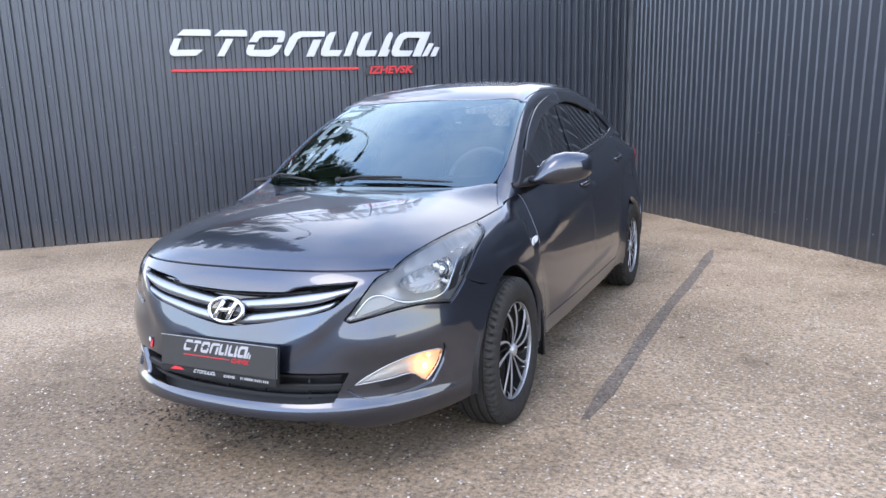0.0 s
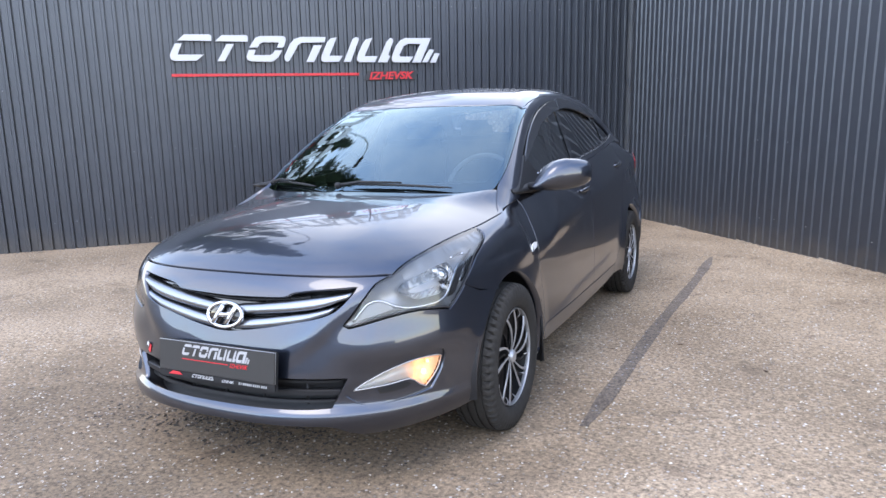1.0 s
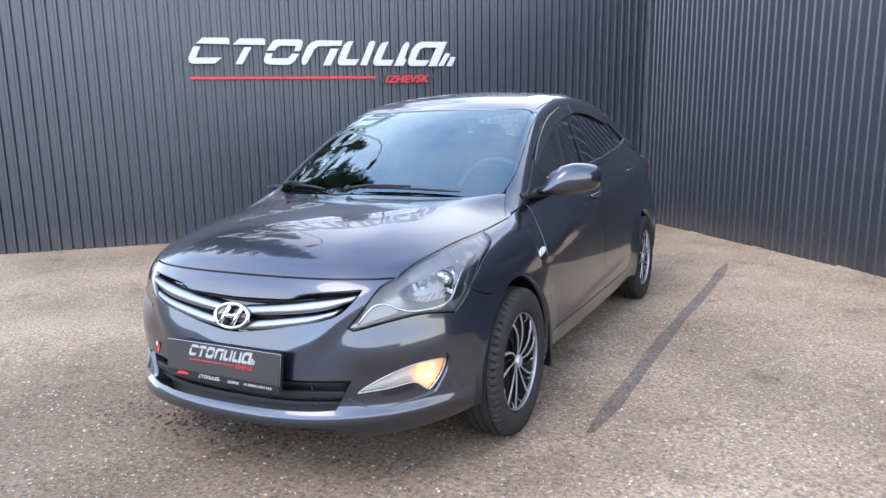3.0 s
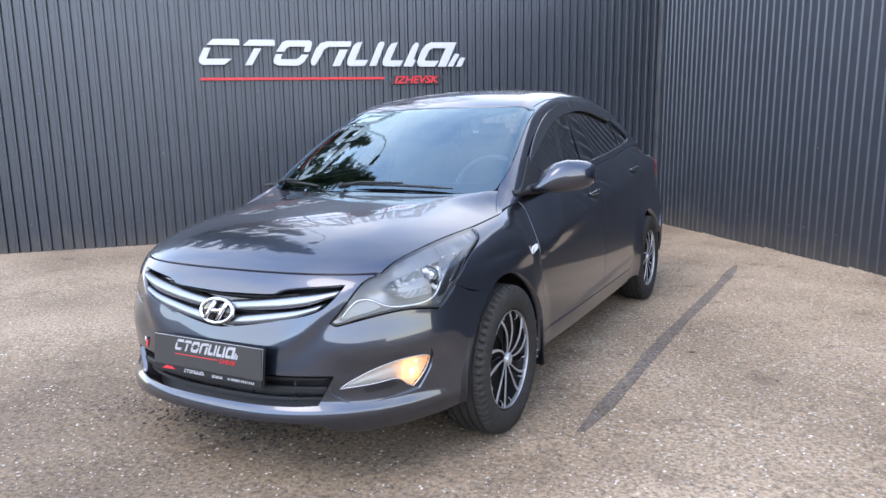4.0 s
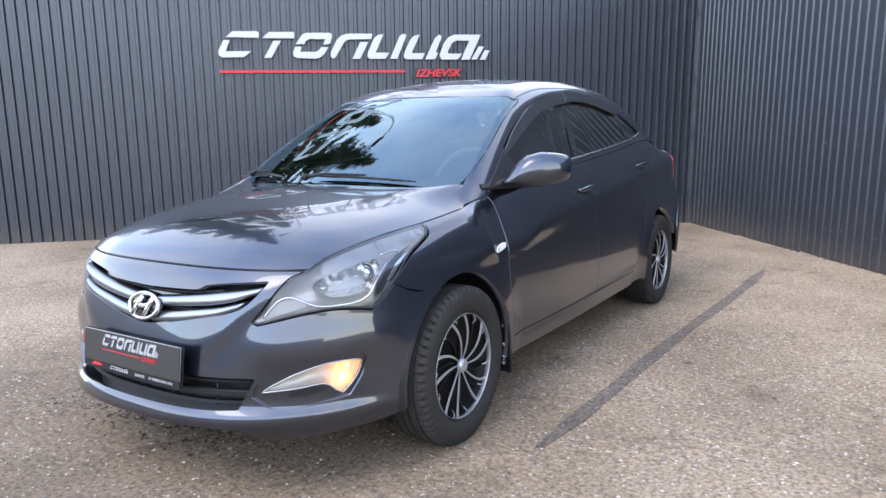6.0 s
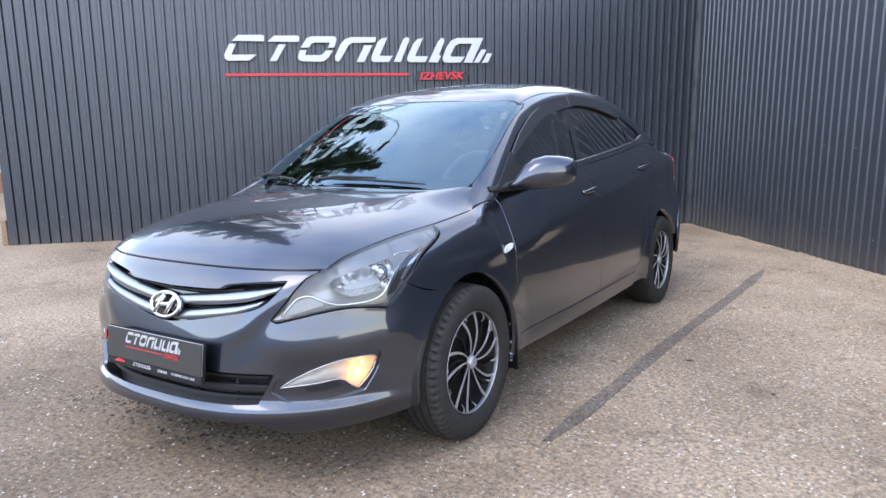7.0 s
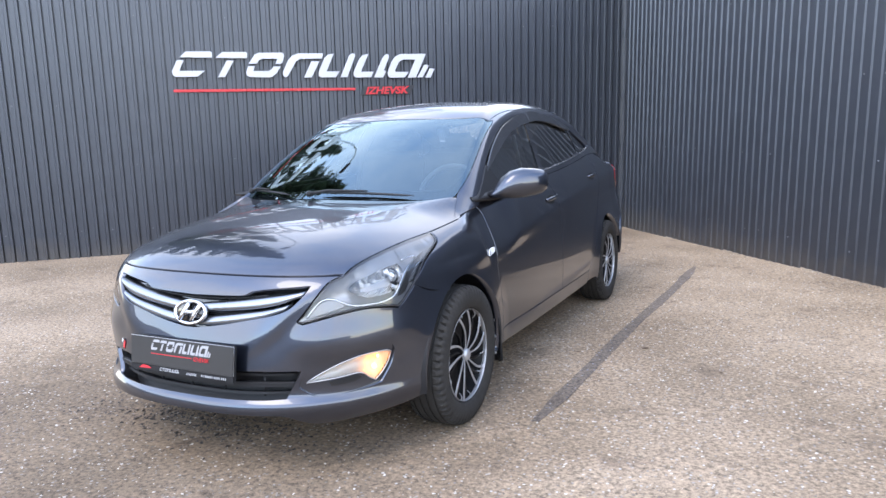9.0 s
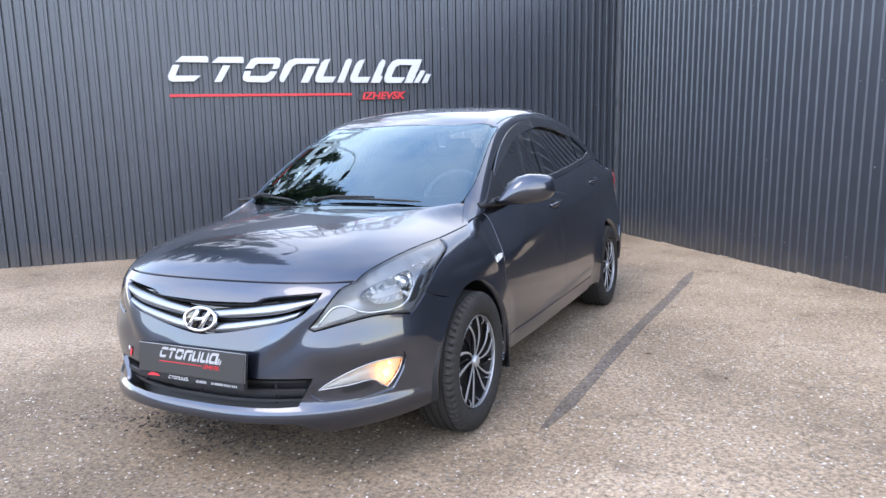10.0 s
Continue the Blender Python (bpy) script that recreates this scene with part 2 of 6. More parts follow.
def extruded(outline, depth, at=lambda u, v, w: (u, v, w)):
    """A flat outline given depth: verts and faces."""
    k = len(outline)
    verts = [at(u, v, 0) for u, v in outline] + [at(u, v, depth) for u, v in outline]
    faces = [list(range(k)), list(range(2 * k - 1, k - 1, -1))] + [[i, i + k, (i + 1) % k + k, (i + 1) % k] for i in range(k)]
    return verts, faces


FLUTED = material("fluted_reflector", (0.62, 0.62, 0.61), 0.2, 1.0)


def flutes(m, scale, depth):
    """Upright flutes pressed into a reflector."""
    n, l = m.node_tree.nodes, m.node_tree.links
    wave, bump, coord = n.new("ShaderNodeTexWave"), n.new("ShaderNodeBump"), n.new("ShaderNodeTexCoord")
    wave.inputs["Scale"].default_value = scale
    wave.inputs["Distortion"].default_value = 1.5
    bump.inputs["Distance"].default_value = depth
    bump.inputs["Strength"].default_value = 0.8
    l.new(coord.outputs["Object"], wave.inputs["Vector"])
    l.new(wave.outputs["Fac"], bump.inputs["Height"])
    l.new(bump.outputs["Normal"], n["Principled BSDF"].inputs["Normal"])


flutes(FLUTED, 22.0, 0.0022)
LAMP_WHITE = material("clear_plastic", (0.75, 0.74, 0.72), 0.12, coat=1.0)
FRIT = material("black_border", (0.004, 0.004, 0.0045), 0.9, spec=0.0)
TINT_GLASS = glass_material("tinted_glass", (0.12, 0.13, 0.13))
SMOKE = material("smoked_plastic", (0.022, 0.023, 0.026), 0.2, coat=0.4)
BELT_TRIM = material("belt_trim", (0.35, 0.35, 0.37), 0.2, 0.9)


STEER = material("steering_rim", (0.34, 0.34, 0.345), 0.5, grain=0.05)


# ---------------------------------------------------------------- ground
R2 = math.sqrt(0.5)


def ground_height(x, y):
    """Height of the asphalt over the plane on which the car stands: it rises towards the foot of the sign wall."""
    s, d = (x + y) * R2, (y - x) * R2
    rise = max(0.0, min(d, 8.0) - 1.0) / 3.96
    return rise ** 1.5 * max(0.0, 0.113 - 0.022 * max(0.0, s)) if rise > 0 else 0.0


def build_ground():
    near = np.arange(-12, 12.01, 0.4)
    far = np.array([-1500, -600, -250, -110, -60, -35, -22, -16])
    line = np.concatenate([far, near, -far[::-1]])
    k = len(line)
    verts = [YARD @ Vector((x, y, ground_height(x, y))) if abs(x) < 13 and abs(y) < 13 else Vector((x, y, -0.1)) for y in line for x in line]
    faces = [(j * k + i, j * k + i + 1, (j + 1) * k + i + 1, (j + 1) * k + i) for j in range(k - 1) for i in range(k - 1)]
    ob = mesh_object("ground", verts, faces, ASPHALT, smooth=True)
    return tagged(ob, "worn grey-brown asphalt yard with light stone chips", "asphalt", kind="structure")


build_ground()


def tar_strip():
    """The dark sealed seam in the asphalt beside the car."""
    rng = random.Random(4)
    a, b = Vector((1.075, 0.09, 0)), Vector((1.262, 4.12, 0))
    along = (b - a).normalized()
    side = Vector((along.y, -along.x, 0))
    top, k = [], 90
    for i in range(k + 1):
        f = i / k
        p = a.lerp(b, f)
        w = 0.036 + 0.003 * math.sin(f * 23) + rng.uniform(-0.002, 0.002)
        w *= min(1, 0.45 + 6 * f, 0.35 + 9 * (1 - f))
        off = 0.008 * math.sin(f * 9 + 1)
        for e in (-1, 1):
            q = p + side * (off + e * w)
            top.append(YARD @ Vector((q.x, q.y, ground_height(q.x, q.y) + 0.004)))
    verts = top + [v - Vector((0, 0, 0.012)) for v in top]
    m = len(top)
    faces = [(2 * i, 2 * i + 2, 2 * i + 3, 2 * i + 1) for i in range(k)]
    faces += [(2 * i, m + 2 * i, m + 2 * i + 2, 2 * i + 2) for i in range(k)] + [(2 * i + 1, 2 * i + 3, m + 2 * i + 3, m + 2 * i + 1) for i in range(k)]
    ob = mesh_object("tar_seam", verts, faces, TAR)
    tagged(ob, "dark strip of tar sealing a seam in the asphalt", "tar strip", kind="structure")


tar_strip()


# ---------------------------------------------------------------- corrugated walls
def profile(length, pitch, depth, start=0.0, groove=False):
    """Plan line of a trapezoid-ribbed steel sheet."""
    pts, x = [], start
    while x < start + length - 1e-6:
        for f, h in ((0.0, 0.0), (0.52, 0.0), (0.58, 0.8), (0.84, 0.8), (0.85, -2.4), (0.98, -2.4)) if groove else ((0.0, 0.0), (0.55, 0.0), (0.63, 1.0), (0.90, 1.0)):
            pts.append((x + f * pitch, -depth * h))
        x += pitch
    pts.append((start + length, 0.0))
    return pts


def steel_sheet(parent, place, length, pitch, low, high, start, groove):
    pts = profile(length, pitch, 0.0125, start, groove)
    verts, faces, k = [], [], len(pts)
    for z in (low, high):
        verts += [place @ Vector((x, y, z)) for x, y in pts] + [place @ Vector((x, y + 0.0015, z)) for x, y in pts]
    for i in range(k - 1):
        faces += [(i, i + 1, 2 * k + i + 1, 2 * k + i), (k + i + 1, k + i, 3 * k + i, 3 * k + i + 1), (i + 1, i, k + i, k + i + 1), (2 * k + i, 2 * k + i + 1, 3 * k + i + 1, 3 * k + i)]
    faces += [(0, 2 * k, 3 * k, k), (k - 1, 2 * k - 1, 4 * k - 1, 3 * k - 1)]
    mesh_object("steel_sheet", verts, faces, WALL_STEEL, parent)


def steel_wall(name, place, left, right, low_at, high, pitch, sheet_ribs, label, rows, groove=False):
    """Rails with ribbed sheets screwed to them. place: the wall's frame, x along it, -y to the yard."""
    verts, faces = [], []
    for z in rows:
        v, f = extruded([(left, z - 0.03), (right, z - 0.03), (right, z + 0.03), (left, z + 0.03)], 0.04, lambda u, h, w: place @ Vector((u, 0.0325 + w, h)))
        faces += [[i + len(verts) for i in face] for face in f]
        verts += v
    x = left
    while x < right:
        v, f = extruded([(x, low_at(x) - 0.3), (x + 0.06, low_at(x) - 0.3), (x + 0.06, high), (x, high)], 0.06, lambda u, h, w: place @ Vector((u, 0.0745 + w, h)))
        faces += [[i + len(verts) for i in face] for face in f]
        verts += v
        x += 2.4
    wall = mesh_object(name, verts, faces, DARK_SIGN)
    tagged(wall, label, "steel wall", kind="structure")
    x, width, i = left, pitch * sheet_ribs, 0
    while x < right - 0.01:
        w = min(width, right - x)
        steel_sheet(wall, place @ Matrix.Translation((0, -0.0008 * (i % 2), 0)), w, pitch, low_at(x + w / 2), high, x, groove)
        x += w
        i += 1
    sv, sf, rng = [], [], random.Random(len(name))
    for z in rows:
        x = left + 0.025
        while x < right:
            if rng.random() < 0.45:
                cz = z + rng.uniform(-0.012, 0.012)
                k0 = len(sv)
                for r, o in ((0.006, 0.0), (0.005, 0.004), (0.0025, 0.006)):
                    sv += [place @ Vector((x + r * math.cos(a * math.pi / 3), -0.0005 - o, cz + r * math.sin(a * math.pi / 3))) for a in range(6)]
                for ring in range(2):
                    sf += [(k0 + ring * 6 + a, k0 + ring * 6 + (a + 1) % 6, k0 + ring * 6 + 6 + (a + 1) % 6, k0 + ring * 6 + 6 + a) for a in range(6)]
                sf.append([k0 + 12 + a for a in range(6)])
            x += pitch * rng.choice((2, 3, 4))
    tagged(mesh_object("screws", sv, sf, SCREW, wall), kind="stuff")
    return wall


SCREW = material("zinc_screw", (0.25, 0.26, 0.28), 0.4, 0.6)
WALL_TOP = 2.95
# the sign wall: x along (1, 1), facing the camera
BACK = pose(0, 0, 0, 0, 0, 45) @ Matrix.Translation((0, 5.02, 0))
steel_wall("wall_north", BACK, -2.95, 5.03, lambda x: (YARD @ Vector((x * R2 - 5.02 * R2, x * R2 + 5.02 * R2, ground_height(x * R2 - 5.02 * R2, x * R2 + 5.02 * R2)))).z - 0.012, WALL_TOP, 0.1015, 11, "dark grey ribbed steel sheet wall carrying a sign", (0.22, 0.93, 1.55, 2.45), True)
CORNER = Vector((-0.03, 6.99, 0))
SIDE = Matrix.Translation(CORNER) @ pose(0, 0, 0, 0, 0, -51.0)
steel_wall("wall_east", SIDE, 0.0, 9.0, lambda x: -0.150 + 0.0375 * (x // 1.144), WALL_TOP + 0.35, 0.104, 11, "dark grey ribbed steel sheet wall with stepped lower edge", (0.2, 0.95, 1.6, 2.4))


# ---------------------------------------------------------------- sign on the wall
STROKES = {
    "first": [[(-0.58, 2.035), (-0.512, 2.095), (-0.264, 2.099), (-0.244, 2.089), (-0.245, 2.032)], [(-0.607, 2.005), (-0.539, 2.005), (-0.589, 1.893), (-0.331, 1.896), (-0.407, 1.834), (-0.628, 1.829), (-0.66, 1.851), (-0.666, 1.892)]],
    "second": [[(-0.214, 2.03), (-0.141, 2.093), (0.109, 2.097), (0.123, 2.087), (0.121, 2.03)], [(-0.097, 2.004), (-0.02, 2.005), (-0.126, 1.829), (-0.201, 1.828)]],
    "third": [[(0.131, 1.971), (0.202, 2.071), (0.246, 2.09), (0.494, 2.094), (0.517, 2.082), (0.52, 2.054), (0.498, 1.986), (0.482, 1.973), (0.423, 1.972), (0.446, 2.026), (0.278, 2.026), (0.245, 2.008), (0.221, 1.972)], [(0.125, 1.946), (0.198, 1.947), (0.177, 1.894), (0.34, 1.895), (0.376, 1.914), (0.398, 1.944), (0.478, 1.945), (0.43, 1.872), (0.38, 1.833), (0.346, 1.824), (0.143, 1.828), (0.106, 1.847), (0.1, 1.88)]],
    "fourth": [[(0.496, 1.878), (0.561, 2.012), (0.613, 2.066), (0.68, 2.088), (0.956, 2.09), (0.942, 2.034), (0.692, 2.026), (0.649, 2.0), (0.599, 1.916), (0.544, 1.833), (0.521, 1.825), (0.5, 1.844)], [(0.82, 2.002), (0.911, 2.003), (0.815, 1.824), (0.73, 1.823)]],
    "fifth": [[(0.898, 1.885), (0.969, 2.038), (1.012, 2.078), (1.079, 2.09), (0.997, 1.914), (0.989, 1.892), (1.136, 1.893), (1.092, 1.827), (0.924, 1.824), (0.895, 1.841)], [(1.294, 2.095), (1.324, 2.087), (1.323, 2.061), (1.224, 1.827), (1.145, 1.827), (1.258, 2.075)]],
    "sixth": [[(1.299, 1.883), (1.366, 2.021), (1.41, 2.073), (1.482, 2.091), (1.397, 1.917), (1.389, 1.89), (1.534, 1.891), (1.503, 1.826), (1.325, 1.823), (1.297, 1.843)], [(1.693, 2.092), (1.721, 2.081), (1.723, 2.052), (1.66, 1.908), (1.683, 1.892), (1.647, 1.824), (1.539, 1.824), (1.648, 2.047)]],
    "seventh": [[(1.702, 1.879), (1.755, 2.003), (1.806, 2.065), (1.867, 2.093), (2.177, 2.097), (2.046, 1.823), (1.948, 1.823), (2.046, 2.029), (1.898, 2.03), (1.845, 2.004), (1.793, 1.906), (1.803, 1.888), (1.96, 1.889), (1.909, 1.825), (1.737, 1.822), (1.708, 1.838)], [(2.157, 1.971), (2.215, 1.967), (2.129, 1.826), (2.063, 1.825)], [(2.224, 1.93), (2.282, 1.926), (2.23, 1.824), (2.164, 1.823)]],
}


def rounded_bm(outline, depth, frame_of, bevel=0.004):
    bm = bmesh.new()
    low = [bm.verts.new(frame_of @ Vector((u, 0, v))) for u, v in outline]
    face = bm.faces.new(low)
    out = bmesh.ops.extrude_face_region(bm, geom=[face])
    top = [g for g in out["geom"] if isinstance(g, bmesh.types.BMVert)]
    shift = frame_of.to_3x3() @ Vector((0, -depth, 0))
    bmesh.ops.translate(bm, vec=shift, verts=top)
    bmesh.ops.recalc_face_normals(bm, faces=bm.faces)
    if bevel:
        rim = [e for e in bm.edges if e.verts[0] in top and e.verts[1] in top]
        bmesh.ops.bevel(bm, geom=rim, offset=bevel, segments=2, affect="EDGES")
    return bm


def letters(parent, text, place, width, height, mat, name):
    curve = bpy.data.curves.new(name, "FONT")
    curve.body, curve.size, curve.extrude, curve.shear, curve.resolution_u = text, 0.1, 0.0004, 0.28, 3
    probe = new("probe", curve)
    me = bpy.data.meshes.new_from_object(probe.evaluated_get(bpy.context.evaluated_depsgraph_get()))
    bpy.data.objects.remove(probe)
    xs, ys = [v.co.x for v in me.vertices], [v.co.y for v in me.vertices]
    me.transform(place @ pose(0, 0, 0, 90) @ Matrix.Diagonal((width / (max(xs) - min(xs)), height / (max(ys) - min(ys)), 1, 1)))
    me.materials.append(mat)
    ob = new(name, me)
    ob.parent = parent
    return ob


def wall_sign():
    sign = new("wall_sign")
    sign.matrix_world = BACK @ Matrix.Translation((0.8, -0.012, 1.7))
    tagged(sign, "white raised strokes over a red line with a red town name", "sign")
    inv = sign.matrix_world.inverted()

    def add(name, outline, depth, mat, off, label=""):
        part(name, rounded_bm(outline, depth, inv @ BACK @ Matrix.Translation((0, off, 0)), 0.003), mat, sign, label)

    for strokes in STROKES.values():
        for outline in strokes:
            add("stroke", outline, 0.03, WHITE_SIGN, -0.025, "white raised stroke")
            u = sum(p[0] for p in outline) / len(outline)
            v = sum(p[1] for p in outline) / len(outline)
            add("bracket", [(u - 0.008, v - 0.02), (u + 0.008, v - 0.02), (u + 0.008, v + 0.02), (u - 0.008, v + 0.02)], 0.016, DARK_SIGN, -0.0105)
    add("red_line", [(-0.665, 1.672), (1.32, 1.682), (1.32, 1.710), (-0.665, 1.700)], 0.02, RED_SIGN, -0.012, "long red line")
    add("backing_plate", [(1.37, 1.622), (1.415, 1.728), (2.035, 1.738), (1.985, 1.630)], 0.012, DARK_SIGN, -0.011, "dark slanted plate")
    curve = bpy.data.curves.new("town_name", "FONT")
    curve.body, curve.size, curve.extrude, curve.shear, curve.offset = "IZHEVSK", 0.115, 0.006, 0.28, 0.003
    probe = new("town_probe", curve)
    me = bpy.data.meshes.new_from_object(probe.evaluated_get(bpy.context.evaluated_depsgraph_get()))
    bpy.data.objects.remove(probe)
    xs, ys = [v.co.x for v in me.vertices], [v.co.y for v in me.vertices]
    fit = Matrix.Diagonal((0.53 / (max(xs) - min(xs)), 0.085 / (max(ys) - min(ys)), 1, 1))
    me.transform(inv @ BACK @ Matrix.Translation((1.43, -0.03, 1.638)) @ pose(0, 0, 0, 0, -0.8, 0) @ pose(0, 0, 0, 90) @ fit)
    me.materials.append(RED_SIGN)
    ob = new("town_name", me)
    ob.parent = sign
    tagged(ob, "red raised letters reading IZHEVSK")


wall_sign()


def roof_sign():
    """Large free-standing strokes on a frame over the wall's top; they show mirrored in the hood and the windshield."""
    sign = new("roof_sign")
    sign.matrix_world = BACK @ Matrix.Translation((0.4, 0.06, WALL_TOP))
    tagged(sign, "tall white raised strokes on a dark frame above the steel wall", "sign")
    grow = lambda u, v: ((u + 0.67) * 1.3 - 1.95, 0.42 + (v - 1.805) * 2.7)
    here = Matrix.Translation((0, 0, 0))
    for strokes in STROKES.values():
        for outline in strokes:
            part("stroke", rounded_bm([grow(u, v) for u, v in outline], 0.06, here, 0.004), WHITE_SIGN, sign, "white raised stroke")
    part("red_line", rounded_bm([grow(u, v) for u, v in [(-0.40, 1.729), (1.30, 1.729), (1.30, 1.739), (-0.40, 1.739)]], 0.04, here, 0.003), RED_SIGN, sign, "long red line")
    letters(sign, "IZHEVSK", Matrix.Translation((0.78, -0.03, 0.08)), 0.8, 0.19, RED_SIGN, "town_name")
    for z in (0.02, 0.45, 1.05):
        part("rail", box_bm((3.8, 0.03, 0.03), (-0.05, 0.02, z), 0.004, 1), DARK_SIGN, sign)
    for x in np.linspace(-1.7, 1.6, 6):
        part("upright", box_bm((0.03, 0.03, 1.3), (x, 0.052, 0.42), 0.004, 1), DARK_SIGN, sign)


roof_sign()


# ---------------------------------------------------------------- the car's outer surface
def knots(pairs):
    """A smooth curve through (t, value) pairs, as a function of arrays."""
    t = np.array([p[0] for p in pairs], float)
    v = np.array([p[1] for p in pairs], float)
    h = np.diff(t)
    s = np.diff(v) / h
    m = np.zeros(len(t))
    m[0], m[-1] = s[0], s[-1]
    for i in range(1, len(t) - 1):
        m[i] = 0.0 if s[i - 1] * s[i] <= 0 else (h[i - 1] + h[i]) / (h[i - 1] / s[i] + h[i] / s[i - 1]) if abs(s[i]) + abs(s[i - 1]) > 0 else 0.0

    def f(x):
        x = np.clip(np.asarray(x, float), t[0], t[-1])
        i = np.clip(np.searchsorted(t, x) - 1, 0, len(t) - 2)
        u = (x - t[i]) / h[i]
        return (1 + 2 * u) * (1 - u) ** 2 * v[i] + u * (1 - u) ** 2 * h[i] * m[i] + u * u * (3 - 2 * u) * v[i + 1] + u * u * (u - 1) * h[i] * m[i + 1]

    return f


def eased(pairs, h=0.03):
    """The same with its bends eased over a width h."""
    f = knots(pairs)
    w = ((-2, 1), (-1, 4), (0, 6), (1, 4), (2, 1))
    grid = np.linspace(pairs[0][0] - 2 * h, pairs[-1][0] + 2 * h, 4001)
    table = sum(k * f(grid + i * h / 2) for i, k in w) / 16
    return lambda x: np.interp(x, grid, table)


def smax(a, b, k):
    h = np.maximum(k - np.abs(a - b), 0) / k
    return np.maximum(a, b) + h * h * k / 4


def eased_step(t):
    t = np.clip(t, 0, 1)
    return t * t * (3 - 2 * t)


nose = eased([(0.10, -0.68), (0.16, -0.765), (0.20, -0.815), (0.245, -0.836), (0.275, -0.836), (0.31, -0.815), (0.40, -0.802), (0.50, -0.778), (0.58, -0.752), (0.66, -0.727), (0.74, -0.695), (0.85, -0.60), (1.0, -0.4)])
round_front = eased([(0.1, 2.45), (0.35, 2.6), (0.5, 2.75), (0.62, 2.95), (0.75, 2.9), (1.0, 2.6)], 0.002)
tail = eased([(0.10, 3.30), (0.25, 3.46), (0.45, 3.52), (0.62, 3.53), (0.80, 3.48), (0.95, 3.47), (1.05, 3.45), (1.2, 3.3)])
hood_line = eased([(-0.85, 0.650), (-0.70, 0.740), (-0.60, 0.796), (-0.50, 0.842), (-0.40, 0.873), (-0.25, 0.903), (-0.05, 0.930), (0.15, 0.950), (0.30, 0.960), (0.45, 0.970), (0.56, 1.00), (0.72, 1.10), (0.9, 1.2), (1.2, 1.25)])
deck_line = eased([(1.6, 1.25), (2.3, 1.24), (2.6, 1.19), (2.8, 1.13), (2.95, 1.085), (3.2, 1.055), (3.42, 1.035), (3.55, 0.98)])
belt_line = eased([(-0.2, 0.90), (0.30, 0.935), (0.80, 0.985), (1.30, 1.012), (1.90, 1.055), (2.35, 1.095), (2.8, 1.13), (3.6, 1.14)], 0.002)
crease = eased([(-0.6, 0.66), (0.0, 0.685), (0.40, 0.715), (1.3, 0.800), (2.3, 0.885), (3.1, 0.94), (3.6, 0.96)], 0.002)
roof_line = eased([(0.5, 1.20), (0.86, 1.362), (1.10, 1.425), (1.40, 1.462), (1.70, 1.472), (2.10, 1.455), (2.40, 1.415), (2.8, 1.31), (3.2, 1.15)])
side_low = eased([(0.12, 0.70), (0.17, 0.775), (0.22, 0.802), (0.27, 0.815), (0.33, 0.820), (0.40, 0.8225), (0.46, 0.8225), (0.52, 0.8205), (0.58, 0.8175), (0.65, 0.8140), (0.72, 0.8110), (0.80, 0.808), (0.9, 0.806), (1.2, 0.805)], 0.03)
above = eased([(-0.1, 0.0), (0.0, 0.0), (0.03, 0.007), (0.08, 0.023), (0.14, 0.046), (0.22, 0.083), (0.32, 0.135), (0.5, 0.24)])


def base_width(y, z):
    """Half the body's width at length y and height z, below the windows, before its ends are rounded."""
    over = smax(z - crease(y), 0.0 * z, 0.024)
    fold = 0.0105 * eased_step((1.45 - y) / 1.1) * eased_step((y + 0.25) / 0.5)
    under = smax(crease(y) - z, 0.0 * z, 0.012)
    w = side_low(np.minimum(z, crease(y))) + fold * (1 - eased_step(under / 0.075)) - above(np.minimum(over, 0.5)) * np.clip(0.7 + 0.25 * y, 0.55, 1.3)
    w = w - 0.022 * np.clip((0.95 - y) / 0.95, 0, 1) ** 1.5
    w = w - 0.055 * np.clip((y - 1.6) / 1.3, 0, 1) ** 1.5 * np.clip((z - 0.5) / 0.3, 0.3, 1)
    for yc in (0.0, 2.57):
        r = np.hypot(y - yc, z - 0.30)
        w = w + 0.026 * np.clip(1 - np.maximum(r - 0.34, 0) / 0.17, 0, 1) ** 1.5 * np.clip((0.72 - z) / 0.25, 0, 1) ** 0.6
    return np.maximum(w, 0.1)


def flank(x, y, z):
    """Below 0 inside the body's sides, nose and tail, seen as one rounded outline at each height."""
    w = base_width(y, z)
    k = np.where(y < 1.0, round_front(z), 4.2)
    u = np.where(y < 1.0, (0.02 - y) / (0.02 - nose(z)), (y - 2.75) / (tail(z) - 2.75))
    return w * (((x / w) ** k + np.maximum(u, 0) ** k) ** (1 / k) - 1)


